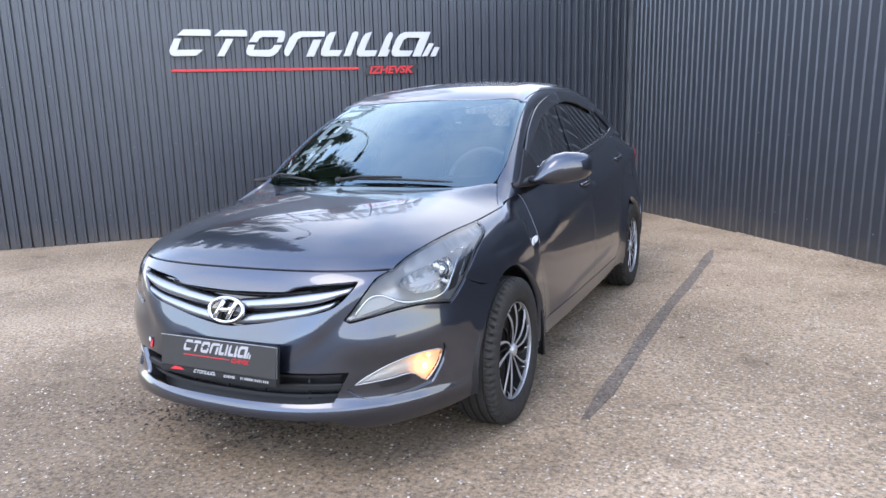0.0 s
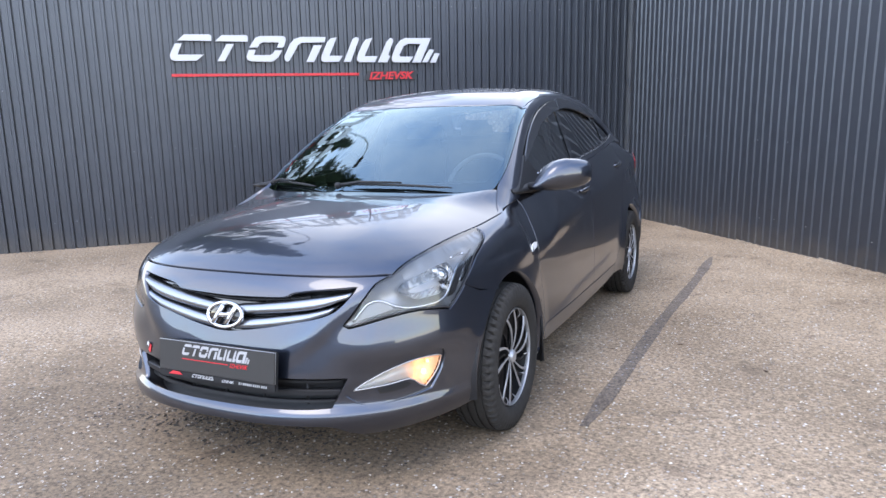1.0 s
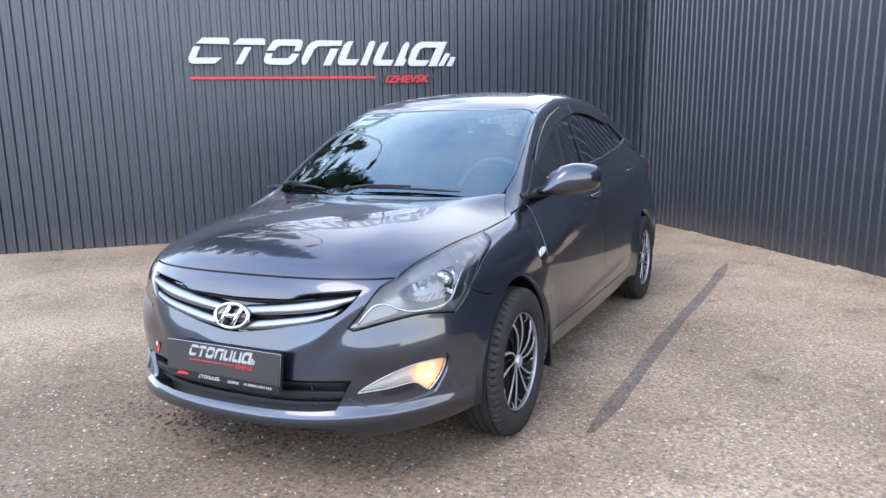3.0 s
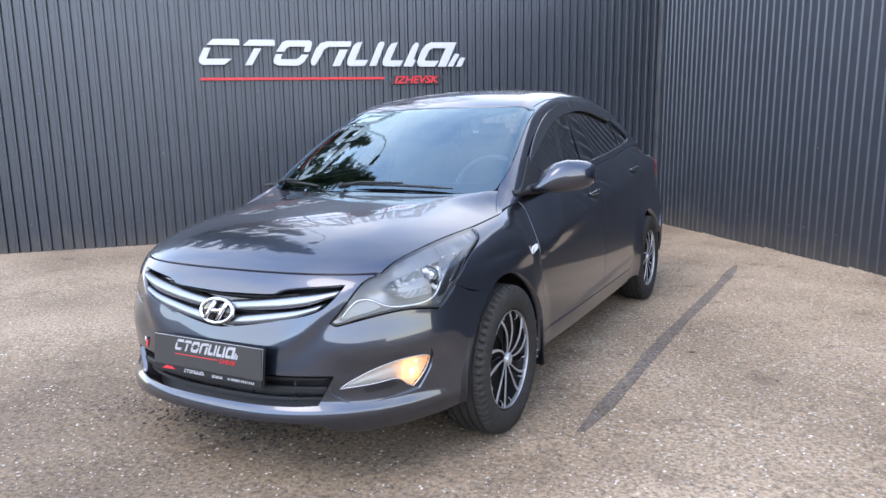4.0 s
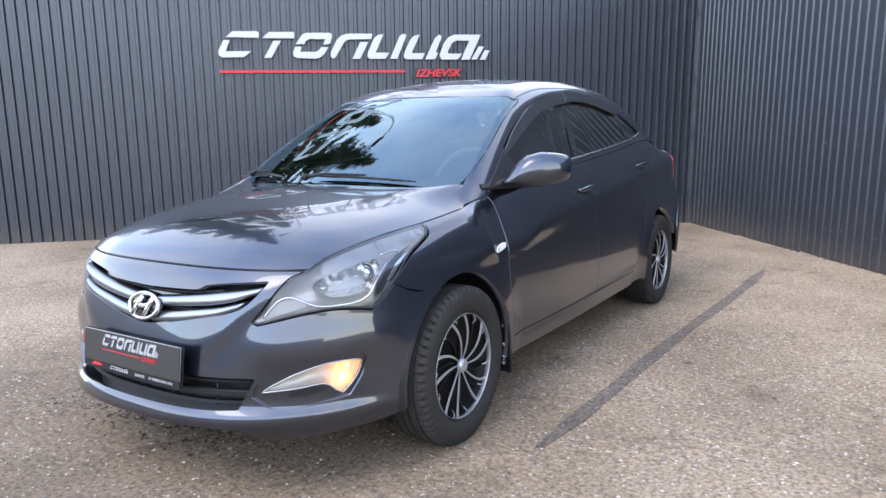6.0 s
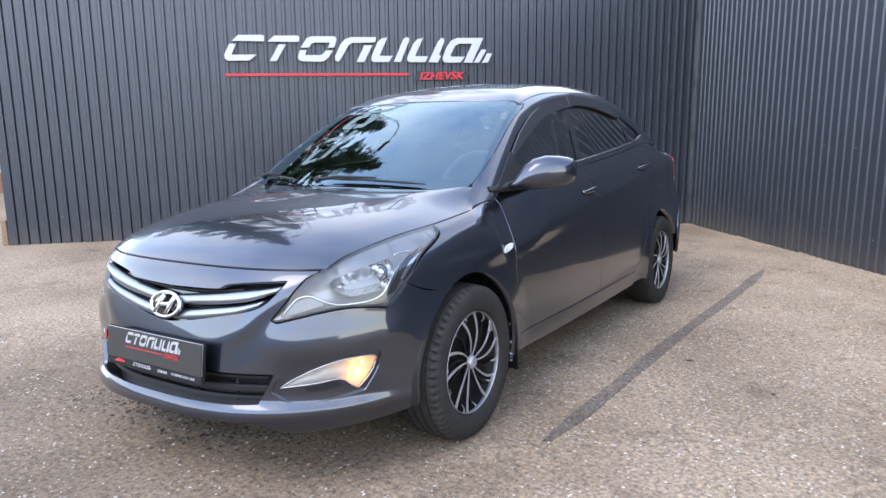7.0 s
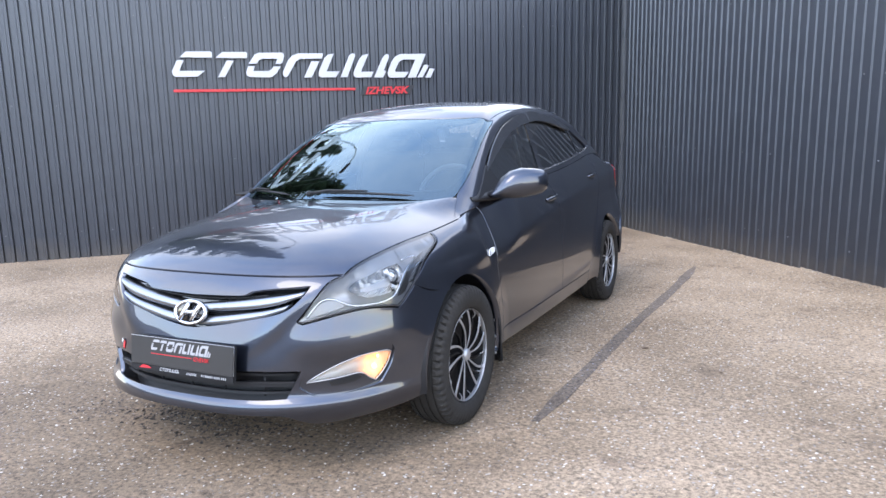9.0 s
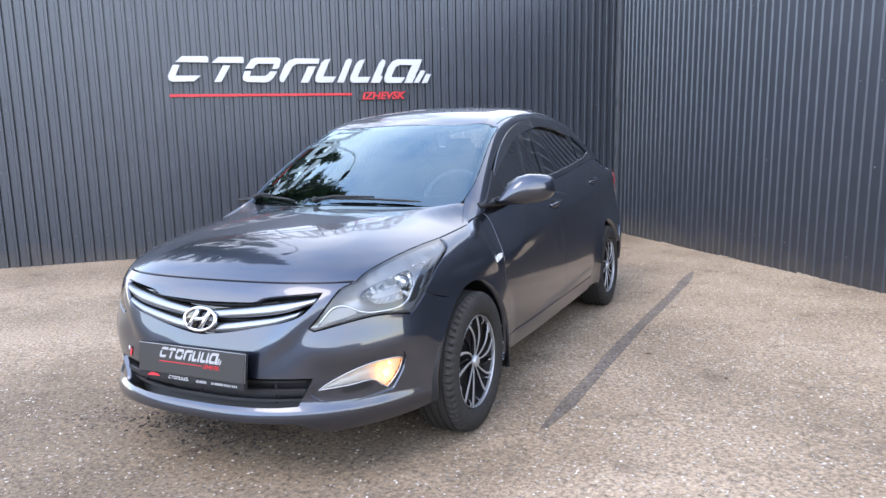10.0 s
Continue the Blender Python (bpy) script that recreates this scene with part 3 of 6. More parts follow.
def body(x, y, z):
    x = np.abs(x)
    fold_x = 0.325 + (z - 0.505) * 0.97
    ridge = 0.009 * np.exp(-(((x - fold_x) / np.where(x > fold_x, 0.045, 0.10)) ** 2)) * eased_step((z - 0.42) / 0.14) * eased_step((0.78 - z) / 0.09)
    around = np.arctan2(x, -0.05 - y)
    shelf = np.where(z > 0.505, eased_step((0.605 - z) / 0.10), eased_step((z - 0.40) / 0.105)) * eased_step((around - 0.50) / 0.22) * eased_step((1.26 - around) / 0.2)
    side = flank(x, y + ridge * np.clip(-y / 0.4, 0, 1), z) - 0.011 * shelf
    # the low lip steps out under the intake and the fog lamps, fading round the corner
    side = side - 0.008 * eased_step((0.313 - z) / 0.028) * eased_step((1.3 - around) / 0.35) * (y < 0)
    # the hood: crowned in the middle, its shoulders moving outwards towards the windshield
    flat = 0.3 + 0.3 * eased_step((y + 0.05) / 0.38)
    crown = 1 - eased_step((y - 0.06) / 0.28)
    drop = np.maximum((0.31 - 0.25 * np.clip(y, -0.8, 0.4)) * 0.24 - 0.048 * crown, 0.015)
    hood_top = hood_line(y) - drop * (np.maximum(x - flat, 0) / (0.69 - flat)) ** 2 - 0.12 * crown * x ** 2
    top = np.where(y < 1.6, hood_top, deck_line(y) - 0.10 * x ** 2)
    return smax(side, (z - top) * 0.95, 0.055)


def end_width(y, z):
    return base_width(y, z) * (1 - np.clip((y - 2.75) / (tail(z) - 2.75), 0, 1) ** 4.2) ** (1 / 4.2)


def cabin_width(y, z):
    b = belt_line(y)
    return end_width(np.clip(y, 0.2, 3.0), b) - 0.003 - 0.50 * (z - b) - 0.055 * np.clip((1.3 - y), 0, 2) ** 2


def cabin(x, y, z):
    x = np.abs(x)
    side = (x - cabin_width(y, z)) * 0.89
    top = z - (roof_line(y) - 0.13 * x ** 2)
    dz = np.maximum(z - 0.975, -0.15)
    front = (0.19 + 1.45 * dz + 0.75 * dz ** 2 + 0.38 * x ** 2 - y) * 0.52
    rear = (y - (3.06 - (z - 1.06) * 1.85 - 0.25 * x ** 2)) * 0.47
    return smax(smax(side, top, 0.07), smax(front, rear, 0.05), 0.035)


def shell(x, y, z):
    """The whole outside: body and cabin together."""
    a, b = body(x, y, z), np.where(z > 0.86, cabin(x, y, z), 1.0)
    return -smax(-a, -b, 0.002 + 0.03 * np.clip((0.62 - y) / 0.25, 0, 1))


def solve(fun, lo, hi):
    """Where fun, below 0 at lo and above 0 at hi, is 0."""
    lo, hi = lo.copy(), hi.copy()
    for _ in range(22):
        mid = (lo + hi) / 2
        inside = fun(mid) < 0
        lo, hi = np.where(inside, mid, lo), np.where(inside, hi, mid)
    return (lo + hi) / 2


def from_side(shape, a, b):
    """(y, z) seen from the side."""
    x = solve(lambda t: shape(t, a, b), np.zeros_like(a), np.full_like(a, 1.2))
    return np.stack([x, a, b], -1)


def from_top(shape, a, b):
    """(x, y) seen from above."""
    z = solve(lambda t: shape(a, b, t), np.full_like(a, 0.45), np.full_like(a, 1.7))
    return np.stack([a, b, z], -1)


SPIN = -0.05


def from_front(shape, a, b):
    """(angle, z): a way out from the upright axis at y = SPIN; the angle 0 looks ahead."""
    r = solve(lambda t: shape(t * np.sin(a), SPIN - t * np.cos(a), b), np.full_like(a, 0.05), np.full_like(a, 1.4))
    return np.stack([r * np.sin(a), SPIN - r * np.cos(a), b], -1)


def from_ahead(shape, a, b):
    """(x, z) seen from the front."""
    y = solve(lambda t: shape(a, t, b), np.full_like(a, 1.7), np.full_like(a, -1.2))
    return np.stack([a, y, b], -1)


def slope(shape, p):
    e = 0.004
    g = np.stack([shape(p[:, 0] + (e if i == 0 else 0), p[:, 1] + (e if i == 1 else 0), p[:, 2] + (e if i == 2 else 0))
                  - shape(p[:, 0] - (e if i == 0 else 0), p[:, 1] - (e if i == 1 else 0), p[:, 2] - (e if i == 2 else 0)) for i in range(3)], -1)
    return g / np.maximum(np.linalg.norm(g, axis=1, keepdims=True), 1e-9)


# ---------------------------------------------------------------- panels cut from that surface
def through_points(points, closed=False, step=0.014, scale=(1, 1)):
    """A smooth line through points, resampled."""
    p = [np.array(q, float) for q in points]
    if len(p) == 2:
        k = max(1, int(np.hypot(*((p[1] - p[0]) * scale)) / step))
        return [tuple(p[0] + (p[1] - p[0]) * i / k) for i in range(k)] + [tuple(p[1])]
    ext = [2 * p[0] - p[1]] + p + [2 * p[-1] - p[-2]]
    out = []
    for i in range(1, len(ext) - 2):
        a, b, c, d = ext[i - 1:i + 3]
        k = max(1, int(np.hypot(*((c - b) * scale)) / step))
        for j in range(k):
            u = j / k
            out.append(tuple(0.5 * (2 * b + (c - a) * u + (2 * a - 5 * b + 4 * c - d) * u * u + (3 * b - a - 3 * c + d) * u ** 3)))
    return out + [tuple(p[-1])]


def outline_of(*runs, step=0.014):
    """A closed outline of smooth runs, each of which begins where the last one ends."""
    out = []
    for run in runs:
        pts = through_points(run, step=step)
        if out and np.hypot(out[-1][0] - pts[0][0], out[-1][1] - pts[0][1]) < 1e-6:
            pts = pts[1:]
        out += pts
    if np.hypot(out[-1][0] - out[0][0], out[-1][1] - out[0][1]) < 1e-6:
        out.pop()
    return out


def area_of(o):
    return sum(o[i - 1][0] * o[i][1] - o[i][0] * o[i - 1][1] for i in range(len(o))) / 2


def inset(outline, by):
    """The outline drawn in by a distance."""
    o = outline if area_of(outline) > 0 else outline[::-1]
    out = []
    for i in range(len(o)):
        a, b, c = np.array(o[i - 1]), np.array(o[i]), np.array(o[(i + 1) % len(o)])
        u, v = b - a, c - b
        u, v = u / (np.linalg.norm(u) + 1e-12), v / (np.linalg.norm(v) + 1e-12)
        n = np.array([-(u + v)[1], (u + v)[0]])
        n /= np.linalg.norm(n) + 1e-12
        out.append(tuple(b + n * by))
    return out


def contains(outline, pts):
    x, y = pts[:, 0], pts[:, 1]
    inside = np.zeros(len(pts), bool)
    k = len(outline)
    for i in range(k):
        (x1, y1), (x2, y2) = outline[i - 1], outline[i]
        cross = (y1 > y) != (y2 > y)
        with np.errstate(divide="ignore", invalid="ignore"):
            inside ^= cross & (x < (x2 - x1) * (y - y1) / (y2 - y1 + 1e-15) + x1)
    return inside


def nearest(pts, others):
    """Each point's distance to the nearest of the others."""
    out = np.empty(len(pts))
    for i in range(0, len(pts), 400):
        d = pts[i:i + 400, None, :] - others[None]
        out[i:i + 400] = np.sqrt((d * d).sum(-1).min(1))
    return out


def panel(name, shape, cast, outline, mat, parent, holes=(), grid=0.03, gap=0.002, lift=0.0, fold=0.018, label="", mirror=False):
    """A panel of the surface within an outline, with its rim folded in. A mirrored one lies on the car's other side."""
    from mathutils.geometry import delaunay_2d_cdt
    o = inset(outline, gap)
    hs = [inset(h, -gap) for h in holes]
    lo, hi = np.min(o, 0), np.max(o, 0)
    gx, gy = np.meshgrid(np.arange(lo[0] + grid / 2, hi[0], grid), np.arange(lo[1] + grid / 2, hi[1], grid))
    pts = np.stack([gx.ravel(), gy.ravel()], -1)
    keep = contains(o, pts)
    for h in hs:
        keep &= ~contains(h, pts)
    pts = pts[keep]
    edge_pts = np.array([q for ring in [o, *hs] for q in ring])
    if len(pts):
        near = nearest(pts, edge_pts)
        pts = pts[near > grid * 0.3]
    flat, edges = [], []
    for ring in [o, *hs]:
        k0 = len(flat)
        flat += [Vector(q) for q in ring]
        edges += [(k0 + i, k0 + (i + 1) % len(ring)) for i in range(len(ring))]
    flat += [Vector(q) for q in pts]
    vs, _, fs, *_ = delaunay_2d_cdt(flat, edges, [], 0, 1e-6)
    uv = np.array([tuple(v) for v in vs])
    fs = [list(f) for f in fs]
    mid = np.array([uv[f].mean(0) for f in fs])
    ok = contains(o, mid)
    for h in hs:
        ok &= ~contains(h, mid)
    fs = [f for f, k in zip(fs, ok) if k]
    p = cast(shape, uv[:, 0].copy(), uv[:, 1].copy())
    n = slope(shape, p)
    p = p + n * (lift(uv, o)[:, None] if callable(lift) else lift)
    # faces turned outwards
    out = []
    for f in fs:
        a, b, c = p[f[0]], p[f[1]], p[f[2]]
        out.append(f if np.dot(np.cross(b - a, c - a), n[f[0]]) > 0 else f[::-1])
    count = {}
    for f in out:
        for i in range(len(f)):
            e = (f[i], f[(i + 1) % len(f)])
            count[e] = True
    rim = [e for e in count if (e[1], e[0]) not in count]
    verts, normals, faces = [tuple(q) for q in p], [tuple(q) for q in n], out
    if fold:
        ids = {}
        for a, b in rim:
            t = p[b] - p[a]
            t /= np.linalg.norm(t) + 1e-12
            side = np.cross(t, n[a])
            for k in (a, b):
                ids.setdefault(k, []).append(side)
        first, deep = {}, {}
        for k, sides in ids.items():
            s = np.mean(sides, 0)
            s /= np.linalg.norm(s) + 1e-12
            first[k] = len(verts)
            verts.append(tuple(p[k]))
            normals.append(tuple((s + n[k] * 1.2) / np.linalg.norm(s + n[k] * 1.2)))
            deep[k] = len(verts)
            verts.append(tuple(p[k] - n[k] * fold))
            normals.append(tuple(s))
        faces = faces + [[first[b], first[a], deep[a], deep[b]] for a, b in rim]
    if mirror:
        verts = [(-x, y, z) for x, y, z in verts]
        normals = [(-x, y, z) for x, y, z in normals]
        faces = [f[::-1] for f in faces]
    ob = mesh_object(name, verts, faces, mat, parent, True, label)
    if not callable(lift):
        ob.data.normals_split_custom_set_from_vertices(normals)
    return ob


def from_rear(shape, a, b):
    """(angle, z) round an upright axis in the boot; the angle 0 looks to the back."""
    r = solve(lambda t: shape(t * np.sin(a), 2.85 + t * np.cos(a), b), np.full_like(a, 0.05), np.full_like(a, 1.4))
    return np.stack([r * np.sin(a), 2.85 + r * np.cos(a), b], -1)


def on(cast, shape, pts):
    """Places on the surface of a list of flat points."""
    q = np.array(pts, float)
    return cast(shape, q[:, 0].copy(), q[:, 1].copy())


def flip(pts):
    return [(-x, y, z) for x, y, z in pts]


def tube(name, pts, radius, mat, parent, sides=8, label="", closed=False, flat=1.0):
    """A round bar along 3D points."""
    pts = [Vector(p) for p in pts]
    k = len(pts)
    verts, faces = [], []
    for i, p in enumerate(pts):
        a, b = (pts[i - 1] if i or closed else p), (pts[(i + 1) % k] if i < k - 1 or closed else p)
        t = (b - a).normalized()
        u = t.cross(Vector((0, 0, 1)))
        u = u.normalized() if u.length > 1e-4 else Vector((1, 0, 0))
        w = u.cross(t)
        r = radius(i / max(1, k - 1)) if callable(radius) else radius
        verts += [p + (u * math.cos(c) * flat + w * math.sin(c)) * r for c in np.linspace(0, 2 * math.pi, sides, endpoint=False)]
    for i in range(k if closed else k - 1):
        j = (i + 1) % k
        faces += [(i * sides + c, i * sides + (c + 1) % sides, j * sides + (c + 1) % sides, j * sides + c) for c in range(sides)]
    if not closed:
        faces += [list(range(sides))[::-1], [(k - 1) * sides + c for c in range(sides)]]
    return mesh_object(name, verts, faces, mat, parent, True, label)


def collar(name, shape, cast, outline, top, bottom, mat, parent, mirror=False):
    """The wall of a recess along an outline."""
    p = on(cast, shape, outline)
    n = slope(shape, p)
    verts = [tuple(q) for q in p + n * top] + [tuple(q) for q in p + n * bottom]
    k = len(outline)
    if mirror:
        verts = flip(verts)
    return mesh_object(name, verts, [(i, (i + 1) % k, k + (i + 1) % k, k + i) for i in range(k)], mat, parent, True)


def bowl(depth, edge, reach):
    """Lift for a panel that sinks from its rim towards its middle."""
    def f(uv, o):
        d = nearest(uv, np.array(o))
        return edge - depth * np.clip(d / reach, 0, 1) ** 0.7
    return f


def loft(name, rings, mat, parent, label="", caps=True, smooth=True):
    """A skin over rings of equally many 3D points."""
    k = len(rings[0])
    verts = [tuple(p) for ring in rings for p in ring]
    faces = [(i * k + j, i * k + (j + 1) % k, (i + 1) * k + (j + 1) % k, (i + 1) * k + j) for i in range(len(rings) - 1) for j in range(k)]
    if caps:
        faces += [list(range(k))[::-1], [(len(rings) - 1) * k + j for j in range(k)]]
    return mesh_object(name, verts, faces, mat, parent, smooth, label)


def ribbon(name, shape, cast, upper_line, lower_line, lifts, mat, parent, mirror=False, label=""):
    """A moulded strip between two lines on the surface, with its cross-section given by lifts from the upper edge to the lower."""
    a, b = np.array(through_points(upper_line, step=0.012)), np.array(through_points(lower_line, step=0.012))
    b = np.stack([np.interp(np.linspace(0, 1, len(a)), np.linspace(0, 1, len(b)), b[:, i]) for i in (0, 1)], -1)
    rows = []
    for i, lift in enumerate(lifts):
        q = on(cast, shape, a + (b - a) * i / (len(lifts) - 1))
        rows.append(q + lift * slope(shape, q))
    k = len(lifts)
    rings = [[tuple(rows[j][i]) for j in range(k)] + [tuple(rows[k - 1][i] * [1, 1, 1] + [0, 0.012, 0]), tuple(rows[0][i] + [0, 0.012, 0])] for i in range(len(a))]
    if mirror:
        rings = [flip(r)[::-1] for r in rings]
    return loft(name, rings, mat, parent, label)


TURN = radians(35)


def from_quarter(shape, a, b):
    """(distance along the car's flank, z) seen from ahead and aside."""
    c, s = math.cos(TURN), math.sin(TURN)
    r = solve(lambda t: shape(t * c + a * s, -t * s + a * c, b), np.full_like(a, -1.2), np.full_like(a, 1.6))
    return np.stack([r * c + a * s, -r * s + a * c, b], -1)


def to_quarter(points):
    return [(p[0] * math.sin(TURN) + p[1] * math.cos(TURN), p[2]) for p in points]


def ang(x, y):
    return math.atan2(x, SPIN - y)


def symmetric(half):
    """A closed outline from the half with x >= 0 that begins and ends on the middle line."""
    return half + [(-x, y) for x, y in half[::-1] if abs(x) > 1e-9]


car = new("sedan_car")
car.matrix_world = YARD
tagged(car, "dark grey metallic four-door sedan parked on the asphalt", "car")
SIDES = (False, True)
ARCH_R, AXLE_Z = 0.348, 0.300

# ---------------- hood
EDGE_Z = 0.738
front_edge = [tuple(p[:2]) for p in on(from_front, body, [(a, EDGE_Z) for a in np.linspace(0, 0.852, 9)])]
front_edge[0] = (0.0, front_edge[0][1])
hood_side = [front_edge[-1], (0.619, -0.40), (0.655, -0.22), (0.686, -0.072), (0.703, 0.06), (0.714, 0.178)]
hood_seam = [(0.714, 0.178), (0.680, 0.250), (0.640, 0.318)]
hood_rear = [(0.640, 0.318), (0.555, 0.252), (0.45, 0.208), (0.25, 0.168), (0.0, 0.152)]
hood_half = outline_of(front_edge, hood_side, hood_seam, hood_rear)
hood = panel("hood", body, from_top, symmetric(hood_half), PAINT, car, grid=0.028, label="smooth dark grey hood")

# ---------------- bumper with its openings
arch_edge = []
for th in np.linspace(math.radians(112), math.radians(200), 22):
    r = ARCH_R - 0.028 * (th - math.radians(112)) / math.radians(88)
    y, z = r * math.cos(th), AXLE_Z + r * math.sin(th)
    if z > 0.218:
        x = float(on(from_side, body, [(y, z)])[0][0])
        arch_edge.append((ang(x, y), z))
lamp_inner = [(0.848, 0.736), (0.777, 0.715), (0.725, 0.679), (0.656, 0.614), (0.620, 0.583)]
lamp_low = [(0.620, 0.583), (0.640, 0.576), (0.805, 0.605), (0.931, 0.617), (1.048, 0.609), (1.091, 0.602)]
edge_3d = on(from_top, body, [(x + 0.001, y) for x, y in through_points(hood_side[:4], step=0.04)])
lamp_top = [(ang(x, y), z - 0.0005) for x, y, z in edge_3d][::-1]
lamp_outer = [(1.091, 0.602), (1.129, 0.623), (1.202, 0.675), (1.315, 0.753), (1.480, 0.806), lamp_top[0]]
lamp_inner[0] = lamp_top[-1]
bumper_half = outline_of([(0.0, 0.248), (0.40, 0.246), (0.545, 0.242), (0.62, 0.216), (0.70, 0.200), (0.89, 0.206), (1.10, 0.216), (arch_edge[-1][0], arch_edge[-1][1])], arch_edge[::-1],
                         [arch_edge[0], (1.31, 0.634), (1.202, 0.672)], [(1.202, 0.672), (1.129, 0.621), (1.091, 0.599)], [(q[0], q[1] - 0.003) for q in lamp_low[::-1]],
                         [(q[0] - 0.004, q[1]) for q in lamp_inner[::-1]], [(a, EDGE_Z - 0.002) for a in np.linspace(0.846, 0, 8)])
bumper_half = [(0.0, 0.248)] + [q for q in bumper_half if q[0] > 1e-6] + [(0.0, EDGE_Z - 0.002)]
grille_half = outline_of([(0.0, 0.545), (0.06, 0.547), (0.23, 0.565), (0.383, 0.587), (0.49, 0.604), (0.574, 0.626), (0.63, 0.659), (0.69, 0.706)],
                         [(0.69, 0.706), (0.50, 0.694), (0.39, 0.683), (0.340, 0.669), (0.20, 0.664), (0.0, 0.660)])
intake_half = outline_of([(0.0, 0.302), (0.40, 0.303), (0.553, 0.308)], [(0.553, 0.308), (0.622, 0.405)], [(0.622, 0.405), (0.3, 0.401), (0.0, 0.400)])
recess = outline_of([(0.612, 0.345), (0.64, 0.392), (0.767, 0.452), (0.938, 0.480), (1.040, 0.464)], [(1.040, 0.464), (1.053, 0.446), (1.038, 0.397), (0.985, 0.330)], [(0.985, 0.330), (0.837, 0.314), (0.690, 0.312), (0.612, 0.345)])
recess_far = [(-a, z) for a, z in recess]
fog = outline_of([(0.642, 0.360), (0.690, 0.386), (0.787, 0.421), (0.901, 0.445), (1.015, 0.447), (1.043, 0.437)], [(1.043, 0.437), (1.028, 0.399), (0.992, 0.359), (0.960, 0.336)], [(0.960, 0.336), (0.931, 0.348), (0.886, 0.374), (0.784, 0.366), (0.642, 0.356)], [(0.642, 0.356), (0.642, 0.360)])
bumper = panel("front_bumper", body, from_front, symmetric(bumper_half), PAINT, car, holes=[symmetric(grille_half), symmetric(intake_half), recess, recess_far], grid=0.014, fold=0.03, gap=0.0022, label="dark grey front bumper with a low lip")
for m in SIDES:
    pocket = panel("fog_lamp_recess", body, from_front, recess, PAINT, car, holes=[fog], lift=-0.011, grid=0.02, gap=-0.002, fold=0.02, mirror=m)
    slot = outline_of([(0.742, 0.357), (0.80, 0.363), (0.868, 0.371), (0.893, 0.362)], [(0.893, 0.362), (0.86, 0.348), (0.752, 0.341), (0.742, 0.357)])
    panel("vent_slot", body, from_front, slot, BLACK_PLASTIC, pocket, lift=-0.007, grid=0.006, gap=0.0, fold=0.004, mirror=m)

# ---------------- grille
grille = panel("grille", body, from_front, symmetric(grille_half), GLOSS_BLACK, car, lift=-0.055, gap=-0.004, grid=0.04, fold=0.0, label="black grille with chrome bars")
BARS = (([(0.06, 0.636), (0.20, 0.647), (0.373, 0.663), (0.511, 0.678), (0.665, 0.695)], [(0.06, 0.601), (0.20, 0.610), (0.376, 0.623), (0.512, 0.640), (0.642, 0.671)]),
        ([(0.06, 0.586), (0.20, 0.598), (0.305, 0.609), (0.463, 0.627), (0.588, 0.648)], [(0.06, 0.551), (0.20, 0.562), (0.308, 0.574), (0.437, 0.593), (0.556, 0.622)]))
collar("grille_wall", body, from_front, symmetric(grille_half), -0.015, -0.06, BLACK_PLASTIC, grille)
for upper_line, lower_line in BARS:
    for m in SIDES:
        ribbon("chrome_bar", body, from_front, upper_line, lower_line, (-0.016, -0.006, -0.002, 0.0, 0.0005, -0.001, -0.006), BRUSHED, grille, m)
for a in (0.20, 0.36, 0.50):
    for m in SIDES:
        foot = on(from_front, body, [(a, 0.575 + 0.1 * a), (a + 0.02, 0.655 + 0.03 * a)])
        rib = [tuple(foot[0] * [1, 1, 1] + [0, 0.035, 0]), tuple(foot[1] + [0, 0.035, 0])]
        tube("grille_rib", flip(rib) if m else rib, 0.006, BLACK_PLASTIC, grille, 6)
for z in (0.592, 0.645):
    line = on(from_front, body, [(a, z + 0.10 * a * a) for a in np.linspace(-0.45, 0.45, 19)])
    tube("grille_slat", [tuple(p + [0, 0.035, 0]) for p in line], 0.007, BLACK_PLASTIC, grille, 6)


def emblem():
    """Chrome oval with a plain leaning figure of two bars and a tie."""
    lean = pose(0.004, -0.757, 0.598, -20, 0, 0)
    ring = []
    for c in np.linspace(0, 2 * math.pi, 48, endpoint=False):
        ring.append(lean @ Vector((0.076 * math.cos(c), 0, 0.043 * math.sin(c))))
    badge = tube("emblem", ring, 0.0078, CHROME, car, 10, "chrome oval emblem", True)
    back = [lean @ Vector((0.074 * math.cos(c), 0.008, 0.041 * math.sin(c))) for c in np.linspace(0, 2 * math.pi, 40, endpoint=False)]
    behind = [p + Vector((0, 0.02, 0)) for p in back]
    loft("badge_back", [back, behind], GLOSS_BLACK, badge)
    for pts, r in (([(-0.050, -0.034), (-0.036, -0.012), (-0.026, 0.010), (-0.012, 0.036)], 0.0095), ([(0.014, -0.036), (0.028, -0.010), (0.038, 0.012), (0.050, 0.034)], 0.0095), ([(-0.032, -0.006), (-0.008, 0.000), (0.010, 0.000), (0.034, 0.006)], 0.0085)):
        tube("badge_bar", [lean @ Vector((u * 0.92, -0.003, v * 0.92)) for u, v in pts], r, CHROME, badge, 8)


emblem()

